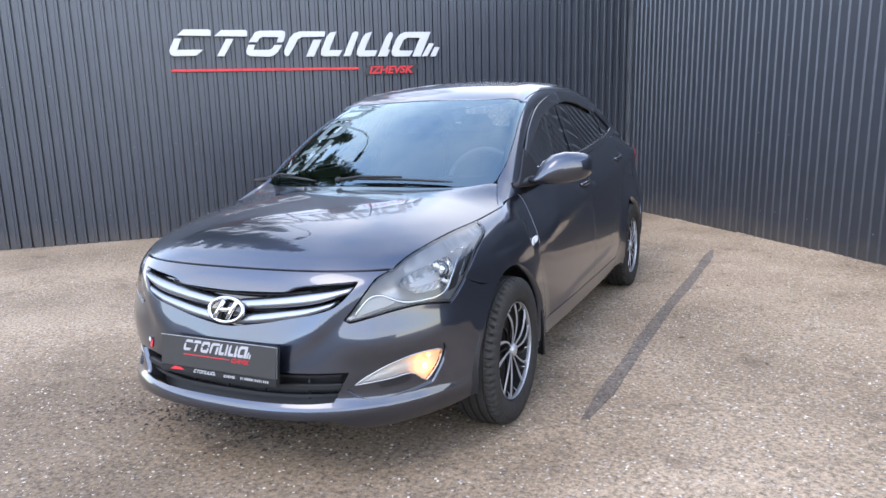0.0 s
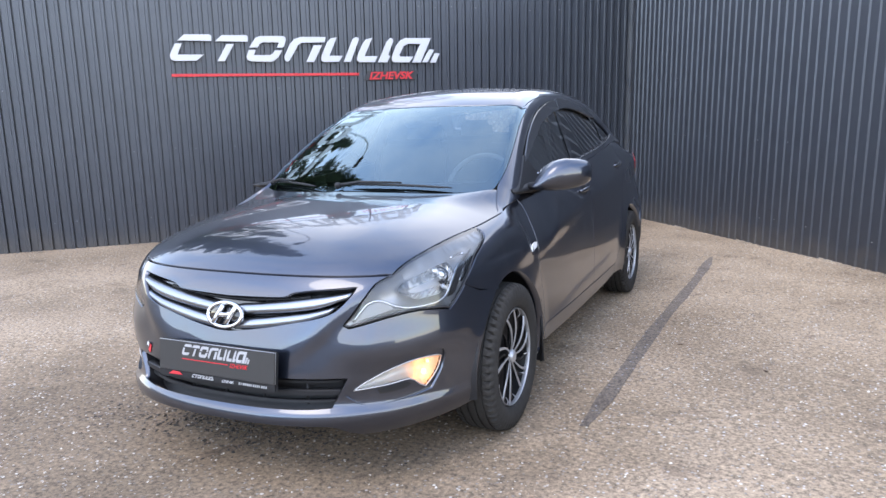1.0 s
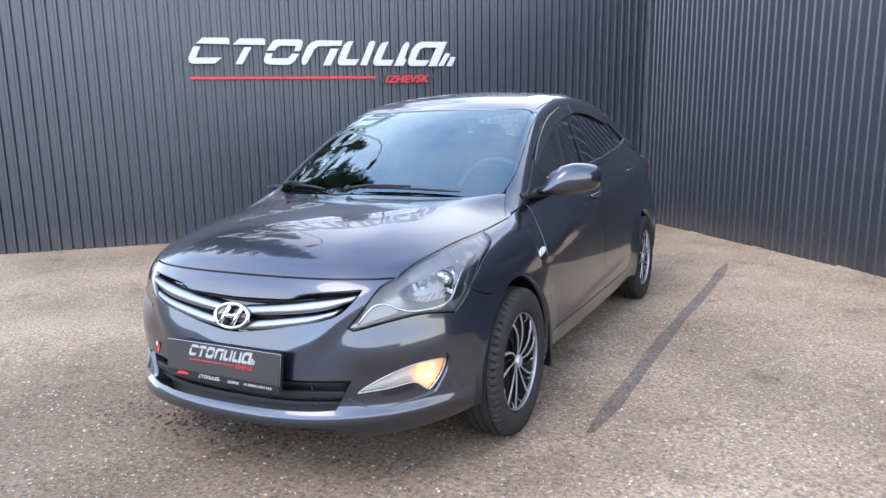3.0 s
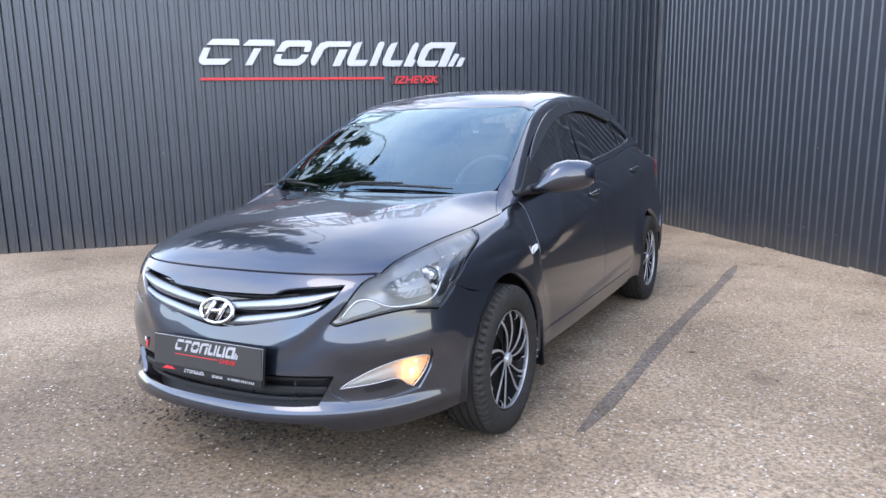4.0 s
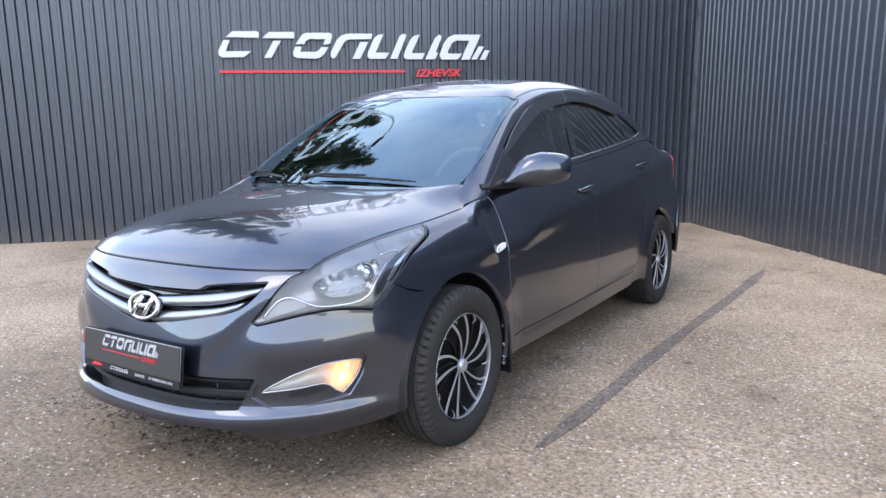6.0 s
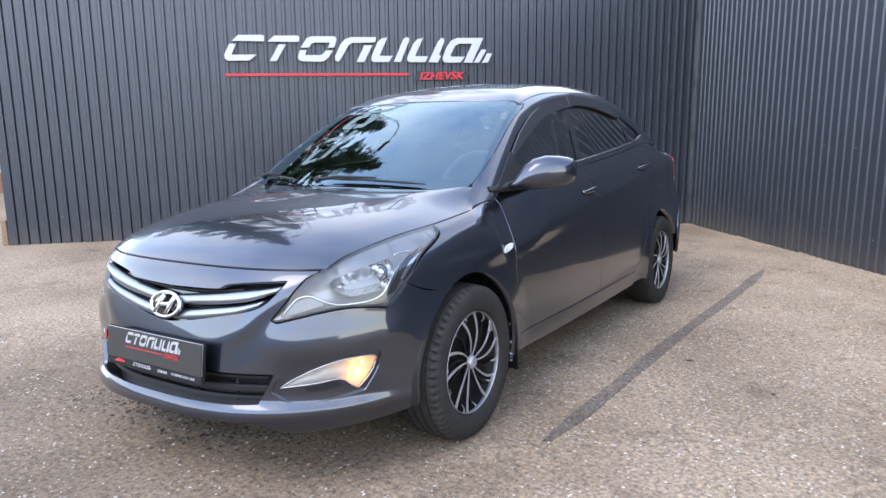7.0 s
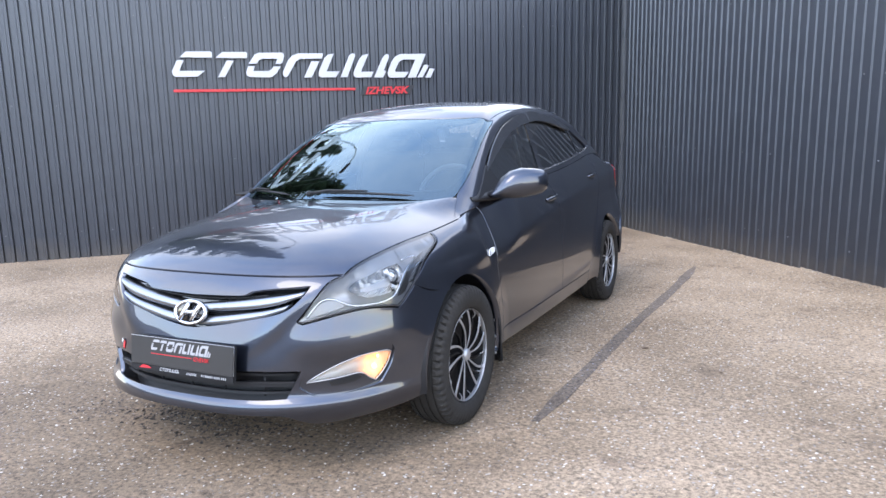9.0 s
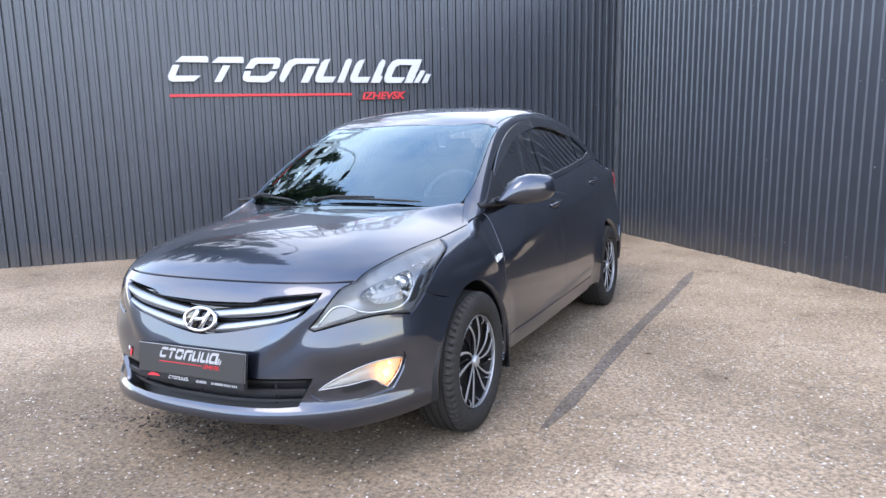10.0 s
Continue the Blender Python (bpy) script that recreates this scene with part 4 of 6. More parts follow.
# ---------------- lower intake
intake = panel("lower_intake", body, from_front, symmetric(intake_half), BLACK_PLASTIC, car, lift=-0.075, gap=-0.004, grid=0.05, fold=0.0, label="black lower air intake with slats")
collar("intake_wall", body, from_front, symmetric(intake_half), -0.015, -0.08, BLACK_PLASTIC, intake)
for z0, z1, lift in ((0.343, 0.360, -0.012), (0.318, 0.326, -0.03), (0.380, 0.390, -0.03)):
    half = outline_of([(0.0, z0), (0.3, z0), (0.58, z0 + 0.004)], [(0.58, z0 + 0.004), (0.592, z1 + 0.002)], [(0.592, z1 + 0.002), (0.3, z1), (0.0, z1)])
    panel("intake_slat", body, from_front, symmetric(half), BLACK_PLASTIC, intake, lift=lift, grid=0.05, gap=0.0, fold=0.03)
for a in (-0.42, -0.21, 0.0, 0.21, 0.42):
    foot = on(from_front, body, [(a, 0.305), (a, 0.398)])
    tube("intake_rib", [tuple(p + [0, 0.045, 0]) for p in foot], 0.005, BLACK_PLASTIC, intake, 6)


# ---------------- plate on the bumper
def number_plate():
    lean = pose(0.004, -0.823, 0.437, -8, 0, 0)
    holder = part("plate_holder", box_bm((0.532, 0.014, 0.140), (0, 0.005, 0), 0.006, 2), BLACK_PLASTIC, car, "black plate holder with a dealer's plate")
    holder.matrix_basis = lean
    part("bracket", box_bm((0.30, 0.03, 0.09), (0, 0.022, 0.0), 0.004, 1), BLACK_PLASTIC, holder)
    part("plate", box_bm((0.518, 0.004, 0.108), (0, -0.0035, 0.012), 0.0015, 1), PLATE_GREY, holder, "dark grey dealer plate")
    tube("rim", [(-0.262, -0.003, 0.066), (0.0, -0.003, 0.066), (0.262, -0.003, 0.066), (0.262, -0.003, -0.040)], 0.0013, SILVER, holder, 6)

    def flat(name, outline, mat, off=-0.0062):
        v, f = extruded(outline, 0.0012, lambda a, b, w: (a, off - w, b))
        mesh_object(name, v, f, mat, holder)

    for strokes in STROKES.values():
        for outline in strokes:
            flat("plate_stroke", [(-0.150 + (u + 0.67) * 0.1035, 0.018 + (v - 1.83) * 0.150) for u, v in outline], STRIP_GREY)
    flat("plate_line", [(-0.150, 0.003), (0.060, 0.003), (0.060, 0.0055), (-0.150, 0.0055)], RED_SIGN)
    letters(holder, "IZHEVSK", Matrix.Translation((0.068, -0.0075, -0.004)), 0.078, 0.015, RED_SIGN, "plate_town")
    # strip below the plate: a small mark, a word and a row of bars
    flat("strip_mark", [(-0.215, -0.057), (-0.150, -0.055), (-0.165, -0.047), (-0.195, -0.045)], RED_SIGN, -0.003)
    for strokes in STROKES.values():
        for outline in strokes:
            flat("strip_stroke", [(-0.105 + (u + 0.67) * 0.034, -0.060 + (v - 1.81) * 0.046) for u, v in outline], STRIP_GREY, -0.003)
    letters(holder, "IZHEVSK", Matrix.Translation((0.032, -0.0035, -0.060)), 0.052, 0.009, WHITE_SIGN, "strip_town")
    for i, w in enumerate((5, 3, 7, 7, 7, 7, 3, 6, 6, 6, 3, 6, 6, 6)):
        x = 0.108 + i * 0.0088
        flat("strip_bar", [(x, -0.059), (x + w / 1300, -0.059), (x + w / 1300, -0.051), (x, -0.051)], STRIP_GREY, -0.003)


STRIP_GREY = material("strip_print", (0.36, 0.36, 0.37), 0.45)
PLATE_GREY = material("plate_grey", (0.036, 0.036, 0.036), 0.30, grain=0.06, scale=20)
number_plate()
spot = on(from_front, body, [(ang(-0.388, -0.748), 0.432)])[0]
bm = box_bm((0.022, 0.002, 0.030), (0, 0, 0), 0.0008, 1, pose(0, 0, 0, -8, 12, -28))
bmesh.ops.translate(bm, vec=spot + np.array([0, -0.001, 0]), verts=bm.verts)
part("sticker", bm, RED_SIGN, car, "small red and white sticker")
bm = box_bm((0.018, 0.002, 0.014), (0, 0, 0), 0.0008, 1, pose(0, 0, 0, -8, 12, -28))
bmesh.ops.translate(bm, vec=spot + np.array([-0.006, -0.002, 0.016]), verts=bm.verts)
part("sticker", bm, WHITE_SIGN, car)

# ---------------- headlamps
lamp = outline_of(lamp_inner, lamp_low, lamp_outer, lamp_top)
SATIN = material("satin_housing", (0.27, 0.27, 0.27), 0.34, 0.6)
TURN_GREY = material("turn_lamp_grey", (0.20, 0.20, 0.20), 0.35, 0.5)
LAMP_DARK = material("lamp_bezel", (0.02, 0.02, 0.022), 0.25)
for m in SIDES:
    housing = panel("headlight", body, from_front, lamp, SATIN, car, lift=bowl(0.035, -0.012, 0.05), gap=0.002, grid=0.02, fold=0.0, mirror=m, label="clear headlight with chrome trim")
    collar("bezel", body, from_front, inset(lamp, 0.001), -0.001, -0.04, SATIN, housing, m)
    panel("lens", body, from_front, lamp, LAMP_GLASS, housing, lift=0.0, gap=0.0008, grid=0.025, fold=0.004, mirror=m)
    rim = inset(outline_of(lamp_low, lamp_outer), 0.004)[:-1]
    pts = [tuple(p) for p in on(from_front, body, rim) - 0.003 * slope(body, on(from_front, body, rim))]
    tube("seal", flip(pts) if m else pts, 0.0045, LAMP_DARK, housing, 6)
    low = outline_of([(0.858, 0.690), (0.885, 0.711), (0.98, 0.736), (1.092, 0.757), (1.146, 0.762)], [(1.146, 0.762), (1.156, 0.744), (1.145, 0.712), (1.098, 0.663)], [(1.098, 0.663), (1.013, 0.655), (0.933, 0.654), (0.866, 0.680), (0.858, 0.690)])
    panel("reflector", body, from_front, low, FLUTED, housing, lift=bowl(0.055, -0.012, 0.05), gap=0.0, grid=0.012, fold=0.008, mirror=m, label="chrome reflector bowl")
    core = on(from_front, body, [(1.095, 0.712)])[0]
    for r, d, mat in ((0.021, 0.034, CHROME), (0.012, 0.022, LAMP_GLASS)):
        bm = bmesh.new()
        bmesh.ops.create_uvsphere(bm, u_segments=16, v_segments=10, radius=r, matrix=Matrix.Translation(core - np.array([core[0] * 0.0 + 0.03, -d, 0.0])) @ Matrix.Diagonal((1, 1.5, 1, 1)))
        ob = part("bulb_cap", bm, mat, housing, smooth=True)
        if m:
            ob.data.transform(Matrix.Diagonal((-1, 1, 1, 1)))
            ob.data.flip_normals()
    axis_y = [tuple(core + np.array([-0.03 + 0.027 * math.cos(c), 0.020, 0.027 * math.sin(c)])) for c in np.linspace(0, 2 * math.pi, 28, endpoint=False)]
    tube("bulb_ring", flip(axis_y) if m else axis_y, 0.004, LAMP_DARK, housing, 6, "dark ring round the bulb", True)
    trim = [(0.659, 0.594), (0.700, 0.632), (0.735, 0.654), (0.784, 0.658), (0.835, 0.640), (0.889, 0.628), (0.95, 0.627), (1.018, 0.630), (1.060, 0.638), (1.096, 0.657), (1.137, 0.701), (1.185, 0.739), (1.271, 0.774), (1.25, 0.779), (1.18, 0.772)]
    q = on(from_front, body, through_points(trim, step=0.01))
    pts = [tuple(p) for p in q - 0.012 * slope(body, q)]
    tube("chrome_trim", flip(pts) if m else pts, 0.0042, CHROME, housing, 8)
    side_mark = outline_of([(1.180, 0.688), (1.246, 0.742), (1.335, 0.772)], [(1.335, 0.772), (1.28, 0.735), (1.195, 0.682), (1.180, 0.688)])
    panel("side_reflector", body, from_front, side_mark, CHROME, housing, lift=-0.012, gap=0.0, grid=0.02, fold=0.006, mirror=m)
    turn = outline_of([(0.668, 0.594), (0.702, 0.628), (0.737, 0.648), (0.784, 0.652)], [(0.784, 0.652), (0.832, 0.634), (0.80, 0.622), (0.668, 0.594)])
    panel("turn_lens", body, from_front, turn, TURN_GREY, housing, lift=-0.014, gap=0.0, grid=0.015, fold=0.006, mirror=m)
    black = outline_of([(1.105, 0.640), (1.150, 0.690), (1.20, 0.738), (1.29, 0.775), (1.36, 0.790)], [(1.36, 0.790), (1.30, 0.768), (1.20, 0.700), (1.15, 0.652), (1.105, 0.640)])
    panel("dark_bezel", body, from_front, black, LAMP_DARK, housing, lift=-0.016, gap=0.0, grid=0.02, fold=0.004, mirror=m)

# ---------------- fog lamps, lit
FOG_BOWL = material("fog_reflector", (0.62, 0.61, 0.58), 0.45, 0.2)
for m in SIDES:
    unit = panel("fog_lamp", body, from_front, fog, FOG_BOWL, car, lift=bowl(0.03, -0.022, 0.04), gap=0.002, grid=0.014, fold=0.0, mirror=m, label="lit fog lamp with a warm glow")
    collar("shroud", body, from_front, inset(fog, 0.002), -0.008, -0.03, SATIN, unit, m)
    panel("lens", body, from_front, fog, LAMP_GLASS, unit, lift=-0.009, gap=0.004, grid=0.02, fold=0.003, mirror=m)
    q = on(from_front, body, inset(fog, 0.003))
    pts = [tuple(p) for p in q - 0.009 * slope(body, q)]
    tube("chrome_rim", flip(pts) if m else pts, 0.0024, SILVER, unit, 8, closed=True)
    for a, z, r in ((0.965, 0.385, 0.010), (0.985, 0.418, 0.006)):
        core = on(from_front, body, [(a, z)])
        core = (core - 0.030 * slope(body, core))[0]
        bm = bmesh.new()
        bmesh.ops.create_uvsphere(bm, u_segments=12, v_segments=8, radius=r, matrix=Matrix.Translation((-core[0] if m else core[0], core[1], core[2])))
        part("bulb", bm, WARM_BULB, unit, "glowing warm bulb", True)

# ---------------- fenders, doors, quarters, sills
def arch_points(yc, a0, a1, k=30, r=ARCH_R):
    return [(yc + r * math.cos(a), AXLE_Z + r * math.sin(a)) for a in np.linspace(math.radians(a0), math.radians(a1), k)]


hood_edge_side = [tuple(p[1:]) for p in on(from_top, body, [q for q in through_points(hood_side, step=0.03)])]
upper = [q for q in hood_edge_side if -0.075 < q[0] < 0.176]
front_seam = [(0.405, 0.245), (0.400, 0.45), (0.392, 0.62), (0.392, 0.74), (0.396, 0.82), (0.402, 0.875), (0.386, 0.903)]
fender = outline_of([(ARCH_R * math.cos(math.radians(-14)), AXLE_Z + ARCH_R * math.sin(math.radians(-14))), (0.345, 0.228), (0.405, 0.245)], front_seam, [(0.386, 0.903), (0.30, 0.893), upper[-1]],
                    upper[::-1], [upper[0], (-0.105, 0.809), (-0.242, 0.751), (-0.350, 0.674)], [(-0.350, 0.674), (-0.266, 0.638), (-0.136, 0.610), arch_points(0, 112, 112, 1)[0]])
fender = fender[:-1] + arch_points(0.0, 112, -14)
SEAM_Z = 0.316
belt = lambda y: float(belt_line(y)) - 0.012
b_seam = [(1.385, SEAM_Z), (1.400, 0.55), (1.400, 0.72), (1.375, 0.86), (1.330, 0.955), (1.310, belt(1.31))]
door = outline_of([(0.403, SEAM_Z), (1.385, SEAM_Z)], b_seam, [b_seam[-1], (1.0, belt(1.0)), (0.75, belt(0.75)), (0.487, belt(0.487))], [(0.487, belt(0.487)), (0.43, 0.922), (0.386, 0.903)], front_seam[1:][::-1], [front_seam[1], (0.403, SEAM_Z)])
rear_seam = [(2.02, SEAM_Z), (2.10, 0.37), (2.20, 0.50), (2.27, 0.64), (2.40, 0.78), (2.46, 0.90), (2.46, belt(2.46))]
back_door = outline_of([(1.385, SEAM_Z), (2.02, SEAM_Z)], rear_seam, [rear_seam[-1], (2.1, belt(2.1)), (1.7, belt(1.7)), b_seam[-1]], b_seam[::-1])
ra = arch_points(2.57, 196, 24, 34)
quarter = outline_of([(2.02, SEAM_Z), (2.10, 0.37), (2.20, 0.50), (2.27, 0.64), (2.40, 0.78), (2.46, 0.90), (2.46, belt(2.46))], [(2.46, belt(2.46)), (2.75, 1.095), (2.95, 1.055), (3.15, 1.025)], [(3.15, 1.025), (3.12, 0.90), (3.15, 0.62)], [(3.15, 0.62), ra[-1]])
quarter = quarter[:-1] + ra[::-1] + through_points([ra[0], (2.2, 0.24), (2.02, 0.24)], step=0.02)[1:]
quarter = quarter + [(2.02, 0.27)]
sill = outline_of([(0.405, 0.228), (1.2, 0.225), (2.016, 0.228)], [(2.016, 0.228), (2.016, SEAM_Z - 0.003)], [(2.016, SEAM_Z - 0.003), (0.405, SEAM_Z - 0.003)], [(0.405, SEAM_Z - 0.003), (0.405, 0.228)])
front_doors = []
for m in SIDES:
    panel("fender", body, from_side, fender, PAINT, car, grid=0.017, mirror=m, fold=0.03)
    front_doors.append(panel("front_door", body, from_side, door, PAINT, car, grid=0.017, mirror=m))
    rear_door = panel("rear_door", body, from_side, back_door, PAINT, car, grid=0.017, mirror=m)
    panel("quarter_panel", body, from_side, quarter, PAINT, car, grid=0.03, mirror=m, fold=0.03)
    panel("sill", body, from_side, sill, PAINT, car, grid=0.04, mirror=m, fold=0.05)
    for y, z, owner in ((1.262, 0.866, front_doors[-1]), (2.27, 0.945, rear_door)):
        s = -1 if m else 1
        c = on(from_side, body, [(y, z)])[0]
        cup = outline_of([(y - 0.075, z - 0.012), (y - 0.04, z + 0.018), (y + 0.03, z + 0.024), (y + 0.072, z + 0.018)], [(y + 0.072, z + 0.018), (y + 0.05, z - 0.018), (y, z - 0.026), (y - 0.075, z - 0.012)])
        panel("handle_cup", body, from_side, cup, BLACK_PLASTIC, owner, lift=0.0012, gap=0.0, grid=0.02, fold=0.003, mirror=m)
        grip = []
        for u in np.linspace(0, 1, 14):
            grip.append((s * (c[0] + 0.002 + 0.020 * math.sin(math.pi * min(1, max(0, u))) ** 0.5), y - 0.088 + 0.185 * u, z + 0.002 + 0.016 * u))
        tube("door_handle", grip, lambda u: 0.008 + 0.004 * math.sin(math.pi * u), PAINT, owner, 10, "body-coloured door handle", flat=0.7)
    mark = outline_of([(0.282, 0.686), (0.300, 0.702), (0.355, 0.716), (0.376, 0.714)], [(0.376, 0.714), (0.366, 0.697), (0.310, 0.682), (0.282, 0.686)])
    lens = panel("side_marker", body, from_side, mark, LAMP_WHITE, car, lift=0.006, gap=0.0, grid=0.015, fold=0.012, mirror=m, label="clear side marker lamp")
    panel("marker_base", body, from_side, inset(mark, -0.005), BLACK_PLASTIC, lens, lift=0.001, gap=0.0, grid=0.02, fold=0.004, mirror=m)

# ---------------- roof, pillars, glass
roof_edge = [(0.548, 0.945), (0.540, 1.05), (0.530, 1.27), (0.530, 1.60), (0.520, 1.95), (0.490, 2.25), (0.455, 2.42)]
screen_top = [(0.0, 0.845), (0.15, 0.850), (0.35, 0.878), (0.548, 0.945)]
roof_half = outline_of(screen_top, roof_edge, [roof_edge[-1], (0.25, 2.47), (0.0, 2.485)])
roof = panel("roof", cabin, from_top, symmetric(roof_half), PAINT, car, grid=0.03, label="dark grey roof skin")
screen_side = [(0.625, 0.965), (0.634, 1.03), (0.619, 1.12), (0.588, 1.228), (0.566, 1.300), (0.543, 1.338)]
screen_half = outline_of([(0.0, 0.955), (0.3, 0.950), (0.5, 0.945), (0.60, 0.945), (0.625, 0.965)], screen_side, [screen_side[-1], (0.35, 1.345), (0.0, 1.349)])
screen = panel("windshield", cabin, from_ahead, symmetric(screen_half), WIND_GLASS, car, lift=-0.003, grid=0.03, gap=0.001, fold=0.0, label="windshield reflecting the sky")
inner_half = outline_of([(0.0, 0.995), (0.3, 0.992), (0.5, 0.988), (0.575, 0.99)], [(0.575, 0.99), (0.606, 1.05), (0.590, 1.14), (0.560, 1.24), (0.535, 1.31)], [(0.535, 1.31), (0.505, 1.325), (0.3, 1.332), (0.0, 1.336)])
panel("black_border", cabin, from_ahead, symmetric(screen_half), FRIT, screen, holes=[symmetric(inner_half)], lift=-0.007, grid=0.03, gap=0.001, fold=0.0)
edge_pts = on(from_ahead, cabin, through_points(screen_side, step=0.02))
roof_side = [tuple(p[1:]) for p in on(from_top, cabin, through_points(roof_edge, step=0.03))]
dlo = outline_of([(0.505, 1.000), (0.80, 1.003), (1.232, 1.024), (1.611, 1.052), (2.10, 1.092), (2.40, 1.120), (2.575, 1.150)], [(2.575, 1.150), (2.50, 1.195), (2.32, 1.268), (1.969, 1.345), (1.633, 1.376), (1.338, 1.355), (1.045, 1.290), (0.807, 1.192), (0.62, 1.085), (0.505, 1.000)])
low_edge = through_points([(upper[-1][0] + 0.004, upper[-1][1] + 0.004), (0.30, 0.896), (0.39, 0.906), (0.43, 0.925), (0.487, belt(0.487)), (0.80, belt(0.8)), (1.3, belt(1.3)), (1.9, belt(1.9)), (2.46, belt(2.46)), (2.70, 1.100), (2.84, 1.080)], step=0.03)
back_edge = through_points([(2.84, 1.080), (2.72, 1.18), (2.60, 1.25), (2.50, 1.31), roof_side[-1]], step=0.03)
around = list(on(from_side, shell, low_edge)) + list(on(from_side, cabin, back_edge[1:-1])) + list(on(from_top, cabin, through_points(roof_edge, step=0.03))[::-1]) + list(edge_pts[:-1][::-1])
side_frame = to_quarter(around)
dlo_q = to_quarter(on(from_side, cabin, dlo))
B_IN = [(1.305, 1.029), (1.36, 1.13), (1.42, 1.25), (1.475, 1.368)]
B_OUT = [(1.365, 1.033), (1.42, 1.13), (1.475, 1.25), (1.53, 1.372)]
front_glass = outline_of([(0.56, 1.001), (0.80, 1.003), (1.232, 1.024), B_IN[0]], B_IN, [B_IN[-1], (1.338, 1.355), (1.045, 1.290), (0.807, 1.192), (0.62, 1.085), (0.56, 1.001)])
rear_glass = outline_of([B_OUT[0], (1.611, 1.052), (2.10, 1.092), (2.25, 1.105)], [(2.25, 1.105), (2.285, 1.19), (2.27, 1.284)], [(2.27, 1.284), (1.969, 1.345), (1.633, 1.376), B_OUT[-1]], B_OUT[::-1])
small_glass = outline_of([(2.285, 1.108), (2.40, 1.120), (2.575, 1.150)], [(2.575, 1.150), (2.50, 1.195), (2.305, 1.272)], [(2.305, 1.272), (2.32, 1.19), (2.285, 1.108)])
corner = outline_of([(0.41, 0.942), (0.55, 0.944), (0.68, 0.950)], [(0.68, 0.950), (0.66, 1.01), (0.625, 1.088)], [(0.625, 1.088), (0.505, 1.004), (0.41, 0.942)])
for m in SIDES:
    frame_side = panel("side_frame", shell, from_quarter, side_frame, PAINT, car, holes=[dlo_q], grid=0.016, gap=0.0015, fold=0.02, mirror=m, label="painted pillars and roof rail")
    panel("front_side_window", cabin, from_side, front_glass, SIDE_GLASS, car, lift=-0.010, grid=0.04, gap=0.0, fold=0.0, mirror=m, label="front side window with a dark trim")
    panel("rear_side_window", cabin, from_side, rear_glass, TINT_GLASS, car, lift=-0.010, grid=0.04, gap=0.0, fold=0.0, mirror=m, label="tinted rear side window")
    panel("quarter_window", cabin, from_side, small_glass, TINT_GLASS, car, lift=-0.010, grid=0.04, gap=0.0, fold=0.0, mirror=m)
    panel("pillar_cover", cabin, from_side, dlo, GLOSS_BLACK, frame_side, holes=[inset(front_glass, 0.004), inset(rear_glass, 0.004), inset(small_glass, 0.004)], lift=-0.007, grid=0.03, gap=-0.002, fold=0.0, mirror=m)
    panel("mirror_triangle", cabin, from_side, corner, BLACK_PLASTIC, frame_side, lift=0.011, grid=0.02, gap=0.0, fold=0.03, mirror=m)
    line = [(0.68, 0.998), (0.80, 0.999), (1.232, 1.019), (1.611, 1.047), (2.10, 1.087), (2.40, 1.115), (2.59, 1.150)]
    q = on(from_side, cabin, through_points(line, step=0.04))
    pts = [tuple(p) for p in q + 0.001 * slope(cabin, q)]
    tube("belt_trim", flip(pts) if m else pts, 0.006, BELT_TRIM, frame_side, 6, "bright belt trim")
    for outer_v, inner_v in (([(0.62, 1.074), (0.807, 1.187), (1.045, 1.286), (1.338, 1.352), (1.49, 1.367)], [(1.49, 1.312), (1.30, 1.288), (1.07, 1.240), (0.842, 1.156), (0.60, 1.052)]),
                             ([(1.50, 1.374), (1.633, 1.380), (1.969, 1.349), (2.28, 1.279)], [(2.28, 1.262), (2.187, 1.270), (1.898, 1.312), (1.633, 1.325), (1.50, 1.313)])):
        shape_v = outline_of(outer_v, [outer_v[-1], inner_v[0]], inner_v, [inner_v[-1], outer_v[0]])
        panel("window_visor", cabin, from_side, shape_v, SMOKE, frame_side, lift=0.012, grid=0.015, gap=0.0, fold=0.012, mirror=m, label="smoked plastic window visor")
rear_half = outline_of([(0.0, 1.09), (0.40, 1.09), (0.53, 1.10)], [(0.53, 1.10), (0.51, 1.22), (0.44, 1.355)], [(0.44, 1.355), (0.25, 1.372), (0.0, 1.378)])


def from_behind(shape, a, b):
    y = solve(lambda t: shape(a, t, b), np.full_like(a, 1.7), np.full_like(a, 3.9))
    return np.stack([a, y, b], -1)


panel("rear_window", cabin, from_behind, symmetric(rear_half), TINT_GLASS, car, lift=-0.003, grid=0.04, fold=0.0, label="tinted rear window")
c_edge = outline_of([(0.0, 1.082), (0.40, 1.082), (0.58, 1.085)], [(0.58, 1.085), (0.55, 1.20), (0.48, 1.37)], [(0.48, 1.37), (0.25, 1.395), (0.0, 1.40)])
panel("rear_screen_frame", cabin, from_behind, symmetric(c_edge), PAINT, car, holes=[symmetric(rear_half)], grid=0.04, gap=0.0, fold=0.01)
deck_half = outline_of([(0.0, 2.93), (0.40, 2.90), (0.62, 2.82)], [(0.62, 2.82), (0.66, 3.0), (0.62, 3.30)], [(0.62, 3.30), (0.3, 3.40), (0.0, 3.42)])
panel("trunk_lid", body, from_top, symmetric(deck_half), PAINT, car, grid=0.04, label="dark grey trunk lid")
rear_low = outline_of([(0.0, 0.26), (0.8, 0.24), (1.16, 0.26)], [(1.16, 0.26), (1.24, 0.45), (1.16, 0.62)], [(1.16, 0.62), (0.9, 0.66), (0.0, 0.66)])
panel("rear_bumper", body, from_rear, symmetric(rear_low), PAINT, car, grid=0.04, gap=0.0, label="dark grey rear bumper")
